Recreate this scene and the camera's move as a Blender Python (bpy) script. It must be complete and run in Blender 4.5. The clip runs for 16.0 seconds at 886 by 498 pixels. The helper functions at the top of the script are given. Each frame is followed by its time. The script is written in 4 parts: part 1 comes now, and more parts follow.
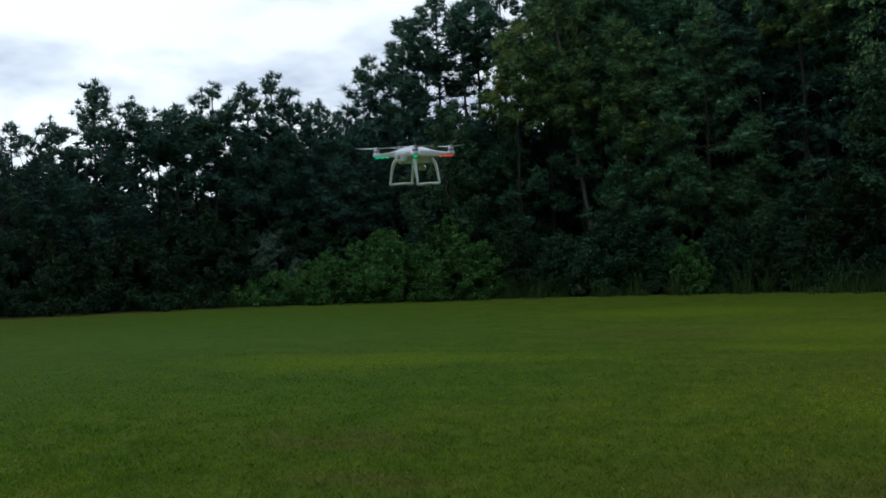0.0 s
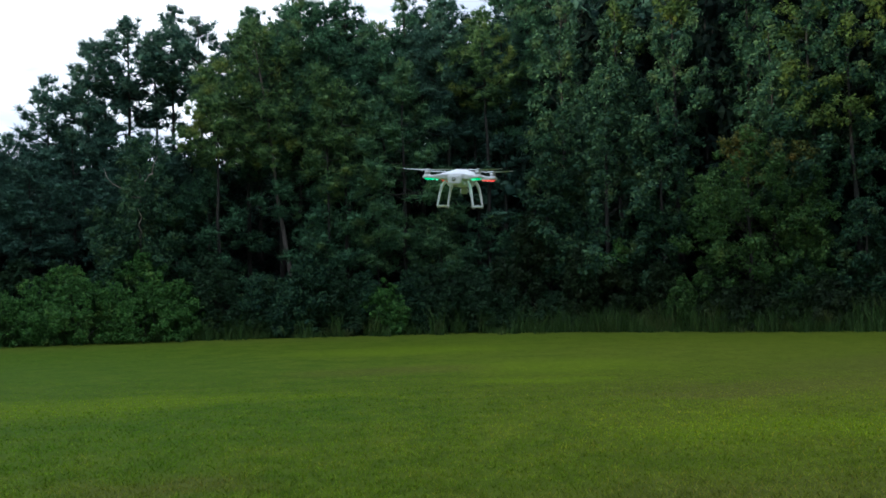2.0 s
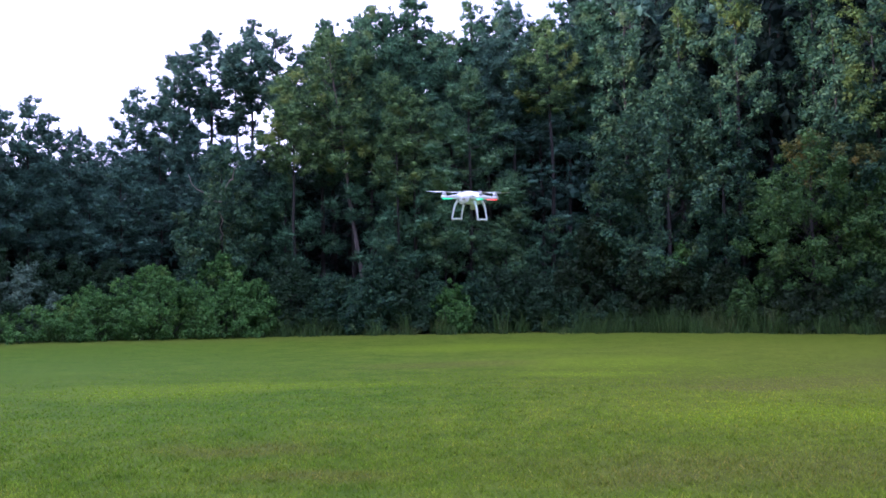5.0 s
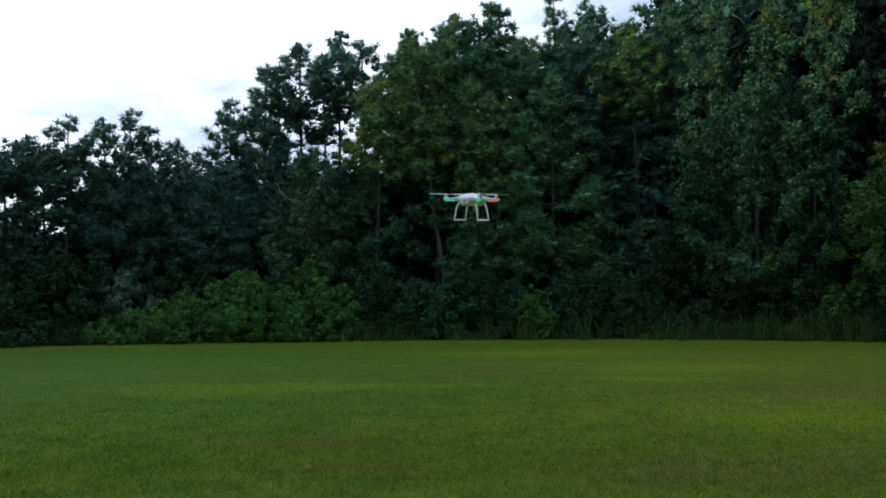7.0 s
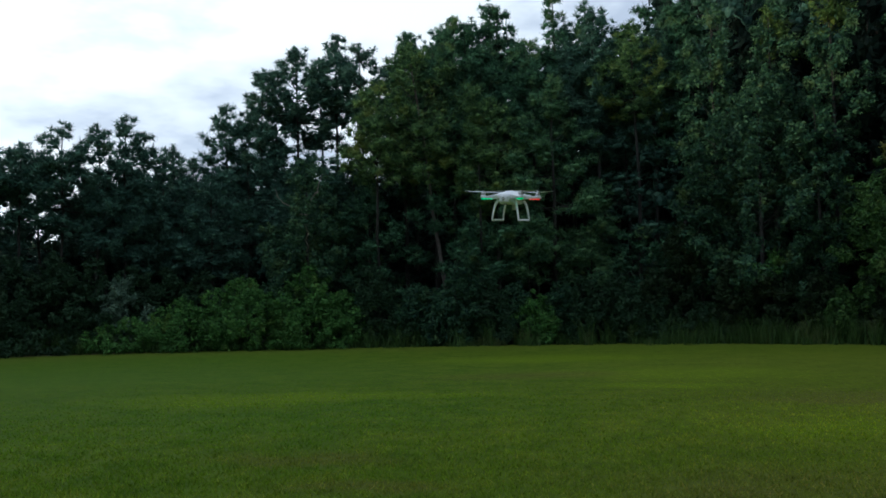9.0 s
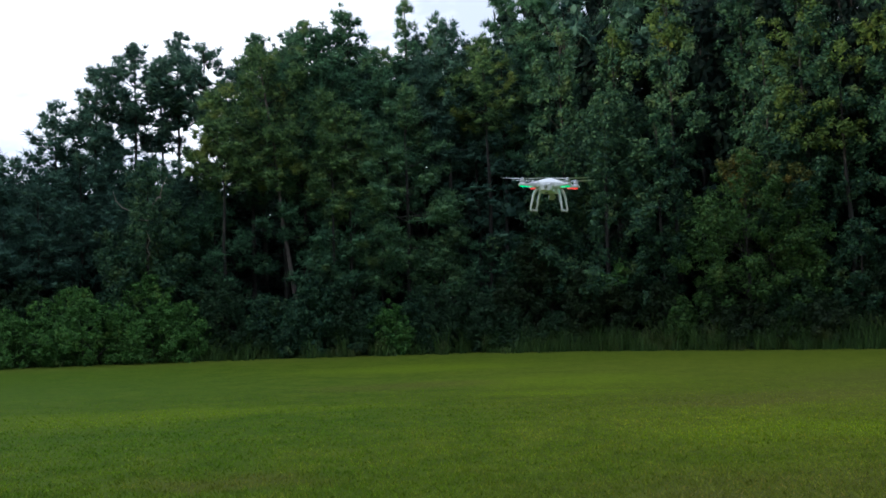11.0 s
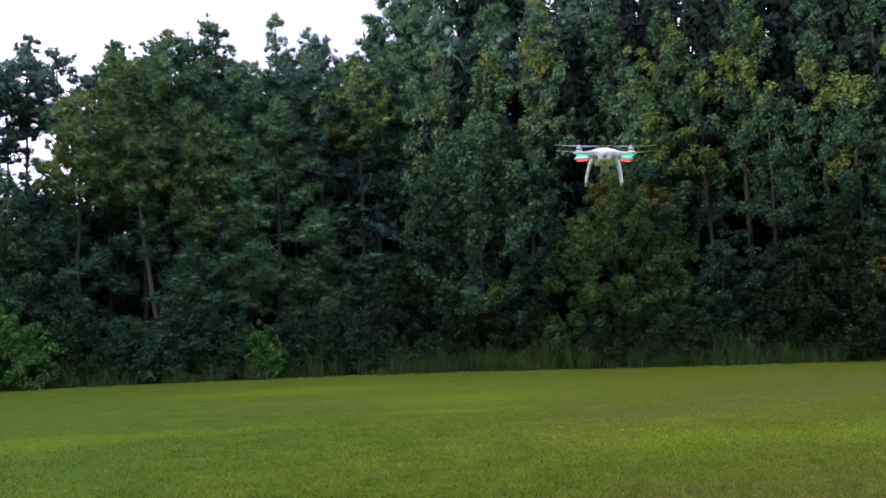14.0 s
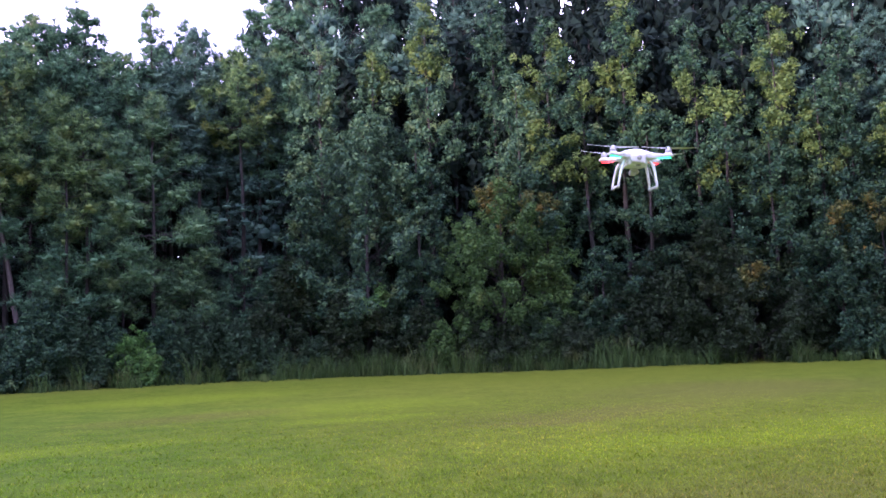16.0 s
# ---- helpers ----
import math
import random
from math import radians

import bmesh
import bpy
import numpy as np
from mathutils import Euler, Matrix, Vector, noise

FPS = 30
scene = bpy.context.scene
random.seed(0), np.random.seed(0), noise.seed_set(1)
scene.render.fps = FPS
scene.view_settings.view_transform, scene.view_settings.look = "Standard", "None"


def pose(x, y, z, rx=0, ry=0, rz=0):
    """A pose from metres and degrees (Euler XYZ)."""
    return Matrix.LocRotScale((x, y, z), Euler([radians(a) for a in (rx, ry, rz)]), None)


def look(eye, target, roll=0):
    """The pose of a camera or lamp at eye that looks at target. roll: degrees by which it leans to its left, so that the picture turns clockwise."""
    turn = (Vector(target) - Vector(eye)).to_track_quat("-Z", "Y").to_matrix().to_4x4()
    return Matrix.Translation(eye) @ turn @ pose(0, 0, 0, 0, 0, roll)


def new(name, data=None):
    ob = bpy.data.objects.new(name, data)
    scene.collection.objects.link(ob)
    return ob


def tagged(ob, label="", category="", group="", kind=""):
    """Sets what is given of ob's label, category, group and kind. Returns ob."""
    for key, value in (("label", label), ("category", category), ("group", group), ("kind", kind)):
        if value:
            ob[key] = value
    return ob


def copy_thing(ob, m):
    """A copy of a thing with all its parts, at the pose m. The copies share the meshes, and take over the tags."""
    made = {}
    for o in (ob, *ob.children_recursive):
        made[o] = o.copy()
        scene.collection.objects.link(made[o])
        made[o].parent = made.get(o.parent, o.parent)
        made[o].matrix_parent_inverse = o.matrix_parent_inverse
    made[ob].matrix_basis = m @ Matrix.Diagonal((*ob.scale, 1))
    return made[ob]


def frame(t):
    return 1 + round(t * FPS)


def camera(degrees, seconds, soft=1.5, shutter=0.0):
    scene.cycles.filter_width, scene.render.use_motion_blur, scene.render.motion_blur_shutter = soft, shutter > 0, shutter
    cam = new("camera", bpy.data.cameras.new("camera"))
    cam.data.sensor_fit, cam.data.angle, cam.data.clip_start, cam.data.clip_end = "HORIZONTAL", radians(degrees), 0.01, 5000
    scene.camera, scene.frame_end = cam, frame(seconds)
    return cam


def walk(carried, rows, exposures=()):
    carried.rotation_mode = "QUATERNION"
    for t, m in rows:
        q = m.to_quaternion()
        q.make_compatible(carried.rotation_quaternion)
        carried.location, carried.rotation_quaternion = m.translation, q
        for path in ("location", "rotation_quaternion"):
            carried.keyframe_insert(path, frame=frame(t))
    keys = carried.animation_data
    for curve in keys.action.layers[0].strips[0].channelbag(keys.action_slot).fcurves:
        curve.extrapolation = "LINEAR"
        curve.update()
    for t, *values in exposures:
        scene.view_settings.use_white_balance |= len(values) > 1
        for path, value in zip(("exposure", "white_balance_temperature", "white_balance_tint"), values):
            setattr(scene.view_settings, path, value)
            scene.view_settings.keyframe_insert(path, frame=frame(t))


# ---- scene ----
# The path: seconds, eye, yaw, pitch, roll.
cam = camera(53.07, 16.0, soft=1.65)
ROWS = [
    (0.0, 2.200, 0.542, 1.781, 17.82, 0.67, 2.17),
    (0.5, 1.759, 0.541, 1.780, 13.86, 1.07, 1.87),
    (1.0, 1.260, 0.507, 1.769, 9.87, 1.57, 1.87),
    (1.5, 0.812, 0.366, 1.750, 1.74, 2.39, 1.55),
    (2.0, 0.422, 0.270, 1.733, -3.94, 2.81, 1.39),
    (2.5, 0.167, 0.106, 1.705, -7.80, 3.18, 1.10),
    (3.0, 0.078, 0.024, 1.717, -10.01, 3.25, 1.18),
    (3.5, 0.087, -0.179, 1.723, -9.38, 3.15, 1.02),
    (4.0, 0.197, -0.605, 1.717, -6.14, 3.03, 0.85),
    (4.5, 0.426, -0.945, 1.693, -2.84, 2.97, 0.82),
    (5.0, 0.702, -1.124, 1.661, 0.75, 3.02, 0.99),
    (7.5, 1.338, -1.383, 1.584, 7.13, 3.61, 0.79),
    (8.0, 1.320, -1.239, 1.610, 7.15, 3.52, 1.09),
    (10.5, 0.111, -0.472, 1.594, 0.01, 4.52, 1.22),
    (11.0, -0.182, -0.334, 1.572, -4.51, 4.37, 1.59),
    (11.5, -0.476, -0.266, 1.532, -6.70, 4.59, 1.83),
    (12.0, -0.731, -0.160, 1.514, -9.26, 4.81, 1.99),
    (12.5, -0.889, 0.013, 1.518, -11.48, 4.98, 2.04),
    (13.0, -0.964, 0.205, 1.502, -12.63, 5.21, 2.24),
    (13.5, -1.045, 0.231, 1.451, -13.47, 5.49, 2.20),
    (14.0, -1.041, 0.484, 1.415, -13.99, 5.70, 2.05),
    (14.5, -1.167, 0.648, 1.391, -15.15, 5.80, 1.84),
    (15.0, -1.306, 0.786, 1.381, -17.00, 5.79, 1.92),
    (15.5, -1.497, 0.890, 1.409, -19.16, 5.79, 2.16),
    (16.0, -1.584, 1.093, 1.498, -22.43, 5.58, 2.29),
]
EXPOSURES = [
    (0.0, -0.27, 5600, 5), (0.5, -0.07, 5600, 4), (1.0, 0.02, 5550, 2), (1.5, 0.11, 5500, 1), (2.0, 0.46, 5550, 6), (2.5, 0.86, 5600, 10),
    (3.0, 1.26, 5480, 17), (3.5, 1.66, 5280, 26), (4.0, 1.69, 5250, 30), (4.5, 1.58, 5130, 36), (5.0, 1.46, 5020, 42),
    (7.5, -0.11, 5500, 3), (8.0, -0.17, 5500, 3), (10.5, 0.06, 5500, 3), (11.0, 0.41, 5600, 10), (11.5, 0.66, 5650, 13),
    (12.0, 0.81, 5700, 16), (12.5, 0.96, 5700, 19), (13.0, 1.01, 5700, 24), (14.0, 1.07, 5650, 34), (15.0, 1.49, 5400, 48),
    (16.0, 1.87, 5300, 60),
]
walk(cam, [(t, pose(x, y, z, 90 + pitch, roll, yaw)) for t, x, y, z, yaw, pitch, roll in ROWS], EXPOSURES)

# ---- sky and sun ----
SUN_AZ, SUN_EL = -115.0, 9.0          # degrees right of +y, degrees up
world = bpy.data.worlds.new("evening_sky")
scene.world = world
world.use_nodes = True
wn, wl = world.node_tree.nodes, world.node_tree.links
wn.clear()
w_out = wn.new("ShaderNodeOutputWorld")
w_bg = wn.new("ShaderNodeBackground")
w_sky = wn.new("ShaderNodeTexSky")
w_sky.sky_type, w_sky.sun_disc = "NISHITA", False
w_sky.sun_elevation, w_sky.sun_rotation = radians(SUN_EL), radians(SUN_AZ)
w_gain = wn.new("ShaderNodeVectorMath")
w_gain.operation = "SCALE"
w_gain.inputs["Scale"].default_value = 0.15
w_tc = wn.new("ShaderNodeTexCoord")
w_map = wn.new("ShaderNodeMapping")
w_map.inputs["Scale"].default_value = (1.0, 1.0, 2.6)
w_noise = wn.new("ShaderNodeTexNoise")
w_noise.inputs["Scale"].default_value = 3.1
w_noise.inputs["Detail"].default_value = 6.0
w_noise.inputs["Roughness"].default_value = 0.52
w_ramp = wn.new("ShaderNodeValToRGB")
w_ramp.color_ramp.elements[0].position, w_ramp.color_ramp.elements[0].color = 0.38, (0.68, 0.70, 0.78, 1)
w_ramp.color_ramp.elements[1].position, w_ramp.color_ramp.elements[1].color = 0.52, (1.30, 1.27, 1.24, 1)
w_mix = wn.new("ShaderNodeMix")
w_mix.data_type = "RGBA"
w_sep = wn.new("ShaderNodeSeparateXYZ")
w_cover = wn.new("ShaderNodeMapRange")
for k, v in (("From Min", 0.35), ("From Max", 0.85), ("To Min", 0.92), ("To Max", 0.62)):
    w_cover.inputs[k].default_value = v
wl.new(w_tc.outputs["Generated"], w_sep.inputs["Vector"])
wl.new(w_sep.outputs["Z"], w_cover.inputs["Value"])
wl.new(w_cover.outputs["Result"], w_mix.inputs["Factor"])
wl.new(w_sky.outputs["Color"], w_gain.inputs[0])
wl.new(w_tc.outputs["Generated"], w_map.inputs["Vector"])
wl.new(w_map.outputs["Vector"], w_noise.inputs["Vector"])
wl.new(w_noise.outputs["Fac"], w_ramp.inputs["Fac"])
wl.new(w_gain.outputs["Vector"], w_mix.inputs["A"])
# the cloud is brightest towards the hidden sun
w_dot = wn.new("ShaderNodeVectorMath")
w_dot.operation = "DOT_PRODUCT"
w_dot.inputs[1].default_value = (math.sin(radians(SUN_AZ + 45)), math.cos(radians(SUN_AZ + 45)), 0.35)
w_glow = wn.new("ShaderNodeMapRange")
for k, v in (("From Min", -1.0), ("From Max", 1.0), ("To Min", 0.80), ("To Max", 1.12)):
    w_glow.inputs[k].default_value = v
w_lit = wn.new("ShaderNodeVectorMath")
w_lit.operation = "SCALE"
wl.new(w_tc.outputs["Generated"], w_dot.inputs[0])
wl.new(w_dot.outputs["Value"], w_glow.inputs["Value"])
wl.new(w_ramp.outputs["Color"], w_lit.inputs[0])
wl.new(w_glow.outputs["Result"], w_lit.inputs["Scale"])
wl.new(w_lit.outputs["Vector"], w_mix.inputs["B"])
wl.new(w_mix.outputs["Result"], w_bg.inputs["Color"])
w_bg.inputs["Strength"].default_value = 1.0
wl.new(w_bg.outputs["Background"], w_out.inputs["Surface"])

sun = new("sun", bpy.data.lights.new("sun", "SUN"))
sun.data.energy, sun.data.angle, sun.data.color = 2.6, radians(2.0), (1.0, 0.80, 0.52)
sun.matrix_world = look((60 * math.sin(radians(SUN_AZ)), 60 * math.cos(radians(SUN_AZ)), 60 * math.tan(radians(SUN_EL))), (0, 0, 0))


# ---- materials ----
def material(name, rough=0.6, metal=0.0):
    m = bpy.data.materials.new(name)
    m.use_nodes = True
    n = m.node_tree.nodes
    b = n["Principled BSDF"]
    b.inputs["Roughness"].default_value, b.inputs["Metallic"].default_value = rough, metal
    return m, n, m.node_tree.links, b


def ramp_node(n, stops):
    r = n.new("ShaderNodeValToRGB")
    e = r.color_ramp.elements
    while len(e) < len(stops):
        e.new(0.5)
    for k, (p, c) in zip(e, stops):
        k.position, k.color = p, (*c, 1)
    return r


def foliage(name, dark, mid, light, tip, tip_amount=0.12, through_light=0.18, rough=0.5):
    """Leaves: each leaf its own tone, patches of tone over a metre or two, and some light passing through."""
    m, n, l, b = material(name, rough)
    isl = n.new("ShaderNodeNewGeometry")
    r = ramp_node(n, [(0.0, dark), (0.5, mid), (0.88, light), (1.0, light)])
    big = n.new("ShaderNodeTexNoise")
    big.inputs["Scale"].default_value, big.inputs["Detail"].default_value = 0.85, 3.0
    l.new(isl.outputs["Position"], big.inputs["Vector"])
    edge = n.new("ShaderNodeMapRange")
    edge.inputs["From Min"].default_value, edge.inputs["From Max"].default_value = 0.68 - tip_amount, 0.80 - tip_amount
    l.new(big.outputs["Fac"], edge.inputs["Value"])
    mix = n.new("ShaderNodeMix")
    mix.data_type = "RGBA"
    mix.inputs["B"].default_value = (*tip, 1)
    l.new(isl.outputs["Random Per Island"], r.inputs["Fac"])
    half = n.new("ShaderNodeMath")
    half.operation = "MULTIPLY"
    half.inputs[1].default_value = 0.75
    l.new(edge.outputs["Result"], half.inputs[0])
    l.new(half.outputs["Value"], mix.inputs["Factor"])
    l.new(r.outputs["Color"], mix.inputs["A"])
    l.new(mix.outputs["Result"], b.inputs["Base Color"])
    b.inputs["Specular IOR Level"].default_value = 0.15
    tr = n.new("ShaderNodeBsdfTranslucent")
    l.new(mix.outputs["Result"], tr.inputs["Color"])
    ms = n.new("ShaderNodeMixShader")
    ms.inputs["Fac"].default_value = through_light
    l.new(b.outputs["BSDF"], ms.inputs[1])
    l.new(tr.outputs["BSDF"], ms.inputs[2])
    l.new(ms.outputs["Shader"], n["Material Output"].inputs["Surface"])
    return m


NEEDLES = foliage("pine_needles", (0.017, 0.053, 0.031), (0.043, 0.110, 0.061), (0.088, 0.194, 0.099), (0.128, 0.194, 0.060), 0.10)
NEEDLES_PALE = foliage("young_pine_needles", (0.027, 0.065, 0.029), (0.066, 0.134, 0.050), (0.125, 0.216, 0.070), (0.169, 0.216, 0.047), 0.13)
# Bluish back pines: haze and shade put into the needle colour.
NEEDLES_BLUE = foliage("shaded_pine_needles", (0.016, 0.045, 0.037), (0.041, 0.098, 0.074), (0.078, 0.158, 0.109), (0.069, 0.122, 0.053), 0.06)
NEEDLES_FRESH = foliage("fresh_pine_needles", (0.024, 0.062, 0.034), (0.054, 0.128, 0.058), (0.105, 0.200, 0.085), (0.125, 0.190, 0.060), 0.10)
LEAVES = foliage("sweetgum_leaves", (0.009, 0.033, 0.024), (0.023, 0.066, 0.036), (0.052, 0.113, 0.050), (0.077, 0.117, 0.033), 0.08)
LEAVES_PALE = foliage("pale_sweetgum_leaves", (0.016, 0.052, 0.037), (0.042, 0.102, 0.055), (0.083, 0.158, 0.071), (0.111, 0.158, 0.047), 0.10)
# Yellowing leaves, with low sun on the upper boughs put into the colour.
LEAVES_GOLD = foliage("sunlit_gold_leaves", (0.043, 0.087, 0.025), (0.074, 0.129, 0.032), (0.112, 0.171, 0.038), (0.138, 0.166, 0.031), 0.09)
# Rust tips of the low trees, their sunlit tops also put into the colour.
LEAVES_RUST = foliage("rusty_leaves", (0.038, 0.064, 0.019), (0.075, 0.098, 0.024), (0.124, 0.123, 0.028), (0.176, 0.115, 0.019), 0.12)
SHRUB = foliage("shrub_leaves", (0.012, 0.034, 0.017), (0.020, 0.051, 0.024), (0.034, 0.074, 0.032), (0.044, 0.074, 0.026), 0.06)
# Near-black inner leaves: the wood's deep shade put into the colour.
DEEP_SHADE = foliage("deep_shade_leaves", (0.005, 0.012, 0.010), (0.007, 0.018, 0.014), (0.011, 0.025, 0.019), (0.013, 0.025, 0.016), 0.06, rough=0.95)
# Dark olive shrub leaves, the shade at the wood's foot put into them.
SHADE_SHRUB = foliage("shade_shrub_leaves", (0.008, 0.020, 0.009), (0.015, 0.033, 0.013), (0.026, 0.050, 0.018), (0.042, 0.052, 0.015), 0.08)
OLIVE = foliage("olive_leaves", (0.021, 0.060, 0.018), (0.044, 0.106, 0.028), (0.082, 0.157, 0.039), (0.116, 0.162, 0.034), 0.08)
VINE = foliage("vine_leaves", (0.028, 0.084, 0.020), (0.051, 0.137, 0.031), (0.090, 0.204, 0.045), (0.113, 0.199, 0.041), 0.10)
FERN = foliage("silvery_leaves", (0.054, 0.099, 0.072), (0.078, 0.135, 0.096), (0.114, 0.180, 0.125), (0.128, 0.188, 0.123), 0.08)
REED = foliage("reed_blades", (0.019, 0.048, 0.011), (0.034, 0.076, 0.018), (0.059, 0.109, 0.026), (0.085, 0.104, 0.035), 0.12)


def bark_material(name, a, bb):
    m, n, l, b = material(name, 0.9)
    tc = n.new("ShaderNodeNewGeometry")
    mp = n.new("ShaderNodeMapping")
    mp.inputs["Scale"].default_value = (9, 9, 2.2)
    no = n.new("ShaderNodeTexNoise")
    no.inputs["Scale"].default_value, no.inputs["Detail"].default_value = 1.6, 6
    r = ramp_node(n, [(0.3, a), (0.7, bb)])
    bu = n.new("ShaderNodeBump")
    bu.inputs["Strength"].default_value, bu.inputs["Distance"].default_value = 0.6, 0.03
    l.new(tc.outputs["Position"], mp.inputs["Vector"])
    l.new(mp.outputs["Vector"], no.inputs["Vector"])
    l.new(no.outputs["Fac"], r.inputs["Fac"])
    l.new(r.outputs["Color"], b.inputs["Base Color"])
    l.new(no.outputs["Fac"], bu.inputs["Height"])
    l.new(bu.outputs["Normal"], b.inputs["Normal"])
    return m


BARK = bark_material("pine_bark", (0.010, 0.010, 0.009), (0.027, 0.025, 0.022))
BARK_PALE = bark_material("dead_wood", (0.16, 0.14, 0.13), (0.30, 0.27, 0.25))
# The leaning trunk catches light; that brightness is put into its bark colour.
BARK_LIT = bark_material("lit_pine_bark", (0.050, 0.043, 0.040), (0.130, 0.112, 0.105))
BARK_GREY = bark_material("grey_bark", (0.013, 0.013, 0.012), (0.032, 0.030, 0.028))


def lawn_material(name, for_blades):
    """Mown summer lawn: two greens at two scales, a few yellow and worn patches of their own shape, dark litter under the trees."""
    m, n, l, b = material(name, 0.75)
    g = n.new("ShaderNodeNewGeometry")
    wob = n.new("ShaderNodeTexNoise")
    wob.inputs["Scale"].default_value, wob.inputs["Detail"].default_value = 0.35, 4
    l.new(g.outputs["Position"], wob.inputs["Vector"])
    sub = n.new("ShaderNodeVectorMath")
    sub.operation = "SUBTRACT"
    sub.inputs[1].default_value = (0.5, 0.5, 0.5)
    l.new(wob.outputs["Color"], sub.inputs[0])
    amp = n.new("ShaderNodeVectorMath")
    amp.operation = "SCALE"
    amp.inputs["Scale"].default_value = 3.2
    l.new(sub.outputs["Vector"], amp.inputs[0])
    pos = n.new("ShaderNodeVectorMath")
    pos.operation = "ADD"
    l.new(g.outputs["Position"], pos.inputs[0])
    l.new(amp.outputs["Vector"], pos.inputs[1])
    mid = n.new("ShaderNodeTexNoise")
    mid.inputs["Scale"].default_value, mid.inputs["Detail"].default_value = 1.3, 5
    l.new(g.outputs["Position"], mid.inputs["Vector"])
    base = ramp_node(n, [(0.30, (0.052, 0.092, 0.0060)), (0.5, (0.071, 0.111, 0.0078)), (0.7, (0.094, 0.129, 0.0108))])
    l.new(mid.outputs["Fac"], base.inputs["Fac"])
    out = base.outputs["Color"]
    yellow, worn, lush, dry = (0.118, 0.176, 0.005), (0.084, 0.092, 0.018), (0.043, 0.103, 0.0070), (0.098, 0.117, 0.011)
    for cx, cy, rx, ry, colour, amount in (
            (9.0, 12.0, 9.0, 14.0, dry, 0.4), (14.0, 26.0, 12.0, 9.0, dry, 0.4),
            (-9.0, 16.0, 11.0, 14.0, lush, 0.4), (-16.0, 28.0, 14.0, 12.0, lush, 0.4), (-2.0, 13.0, 4.0, 3.0, lush, 0.2),
            (1.0, 27.0, 4.2, 2.6, yellow, 0.5), (4.2, 20.5, 3.4, 2.4, yellow, 0.45), (5.4, 10.9, 2.6, 1.3, yellow, 0.5),
            (8.8, 11.0, 3.0, 1.6, yellow, 0.45), (-4.8, 15.2, 3.0, 1.4, yellow, 0.45), (-2.0, 15.7, 2.4, 1.0, yellow, 0.4), (3.2, 17.2, 1.6, 0.9, yellow, 0.6),
            (7.4, 15.3, 3.0, 1.6, worn, 0.6), (12.8, 17.6, 4.6, 3.0, worn, 0.6), (0.8, 20.4, 2.4, 1.4, worn, 0.6), (5.6, 14.4, 1.8, 0.8, worn, 0.7),
            (3.5, 7.6, 2.6, 1.3, worn, 0.55), (-1.8, 9.2, 1.2, 0.5, worn, 0.65), (-0.7, 6.9, 1.0, 0.5, worn, 0.65), (2.4, 7.0, 1.0, 0.6, worn, 0.6)):
        d = n.new("ShaderNodeVectorMath")
        d.operation = "SUBTRACT"
        d.inputs[1].default_value = (cx, cy, 0)
        l.new(pos.outputs["Vector"], d.inputs[0])
        s = n.new("ShaderNodeVectorMath")
        s.operation = "MULTIPLY"
        s.inputs[1].default_value = (1 / rx, 1 / ry, 0)
        l.new(d.outputs["Vector"], s.inputs[0])
        ln = n.new("ShaderNodeVectorMath")
        ln.operation = "LENGTH"
        l.new(s.outputs["Vector"], ln.inputs[0])
        mr = n.new("ShaderNodeMapRange")
        mr.interpolation_type = "SMOOTHSTEP"
        for k, v in (("From Min", 1.25), ("From Max", 0.25), ("To Min", 0.0), ("To Max", amount)):
            mr.inputs[k].default_value = v
        l.new(ln.outputs["Value"], mr.inputs["Value"])
        mx = n.new("ShaderNodeMix")
        mx.data_type = "RGBA"
        mx.inputs["B"].default_value = (*colour, 1)
        l.new(mr.outputs["Result"], mx.inputs["Factor"])
        l.new(out, mx.inputs["A"])
        out = mx.outputs["Result"]
    # tufts of a hand's width, stretched by the mower, and single-blade grain
    stretch = n.new("ShaderNodeMapping")
    stretch.inputs["Scale"].default_value = (1.5, 0.7, 1.0)
    l.new(g.outputs["Position"], stretch.inputs["Vector"])
    fine = n.new("ShaderNodeTexNoise")
    fine.inputs["Scale"].default_value, fine.inputs["Detail"].default_value = 22.0, 5
    tuft = n.new("ShaderNodeTexNoise")
    tuft.inputs["Scale"].default_value, tuft.inputs["Detail"].default_value = 5.0, 4
    l.new(stretch.outputs["Vector"], tuft.inputs["Vector"])
    l.new(stretch.outputs["Vector"], fine.inputs["Vector"])
    for tex, lo, hi in ((tuft, 0.84, 1.16), (fine, 0.78, 1.22)):
        fr = ramp_node(n, [(0.3, (lo, lo, lo)), (0.7, (hi, hi * 0.99, hi * 0.97))])
        l.new(tex.outputs["Fac"], fr.inputs["Fac"])
        mul = n.new("ShaderNodeMix")
        mul.data_type, mul.blend_type = "RGBA", "MULTIPLY"
        mul.inputs["Factor"].default_value = 1.0
        l.new(out, mul.inputs["A"])
        l.new(fr.outputs["Color"], mul.inputs["B"])
        out = mul.outputs["Result"]
    if for_blades:
        ir = ramp_node(n, [(0.0, (1.35, 1.4, 1.3)), (0.13, (1.5, 1.55, 1.4)), (0.17, (1.9, 1.95, 1.8)), (0.86, (2.45, 2.45, 2.1)), (0.90, (2.9, 2.2, 3.2)), (1.0, (3.4, 2.6, 4.2))])
        l.new(g.outputs["Random Per Island"], ir.inputs["Fac"])
        m2 = n.new("ShaderNodeMix")
        m2.data_type, m2.blend_type = "RGBA", "MULTIPLY"
        m2.inputs["Factor"].default_value = 1.0
        l.new(out, m2.inputs["A"])
        l.new(ir.outputs["Color"], m2.inputs["B"])
        out = m2.outputs["Result"]
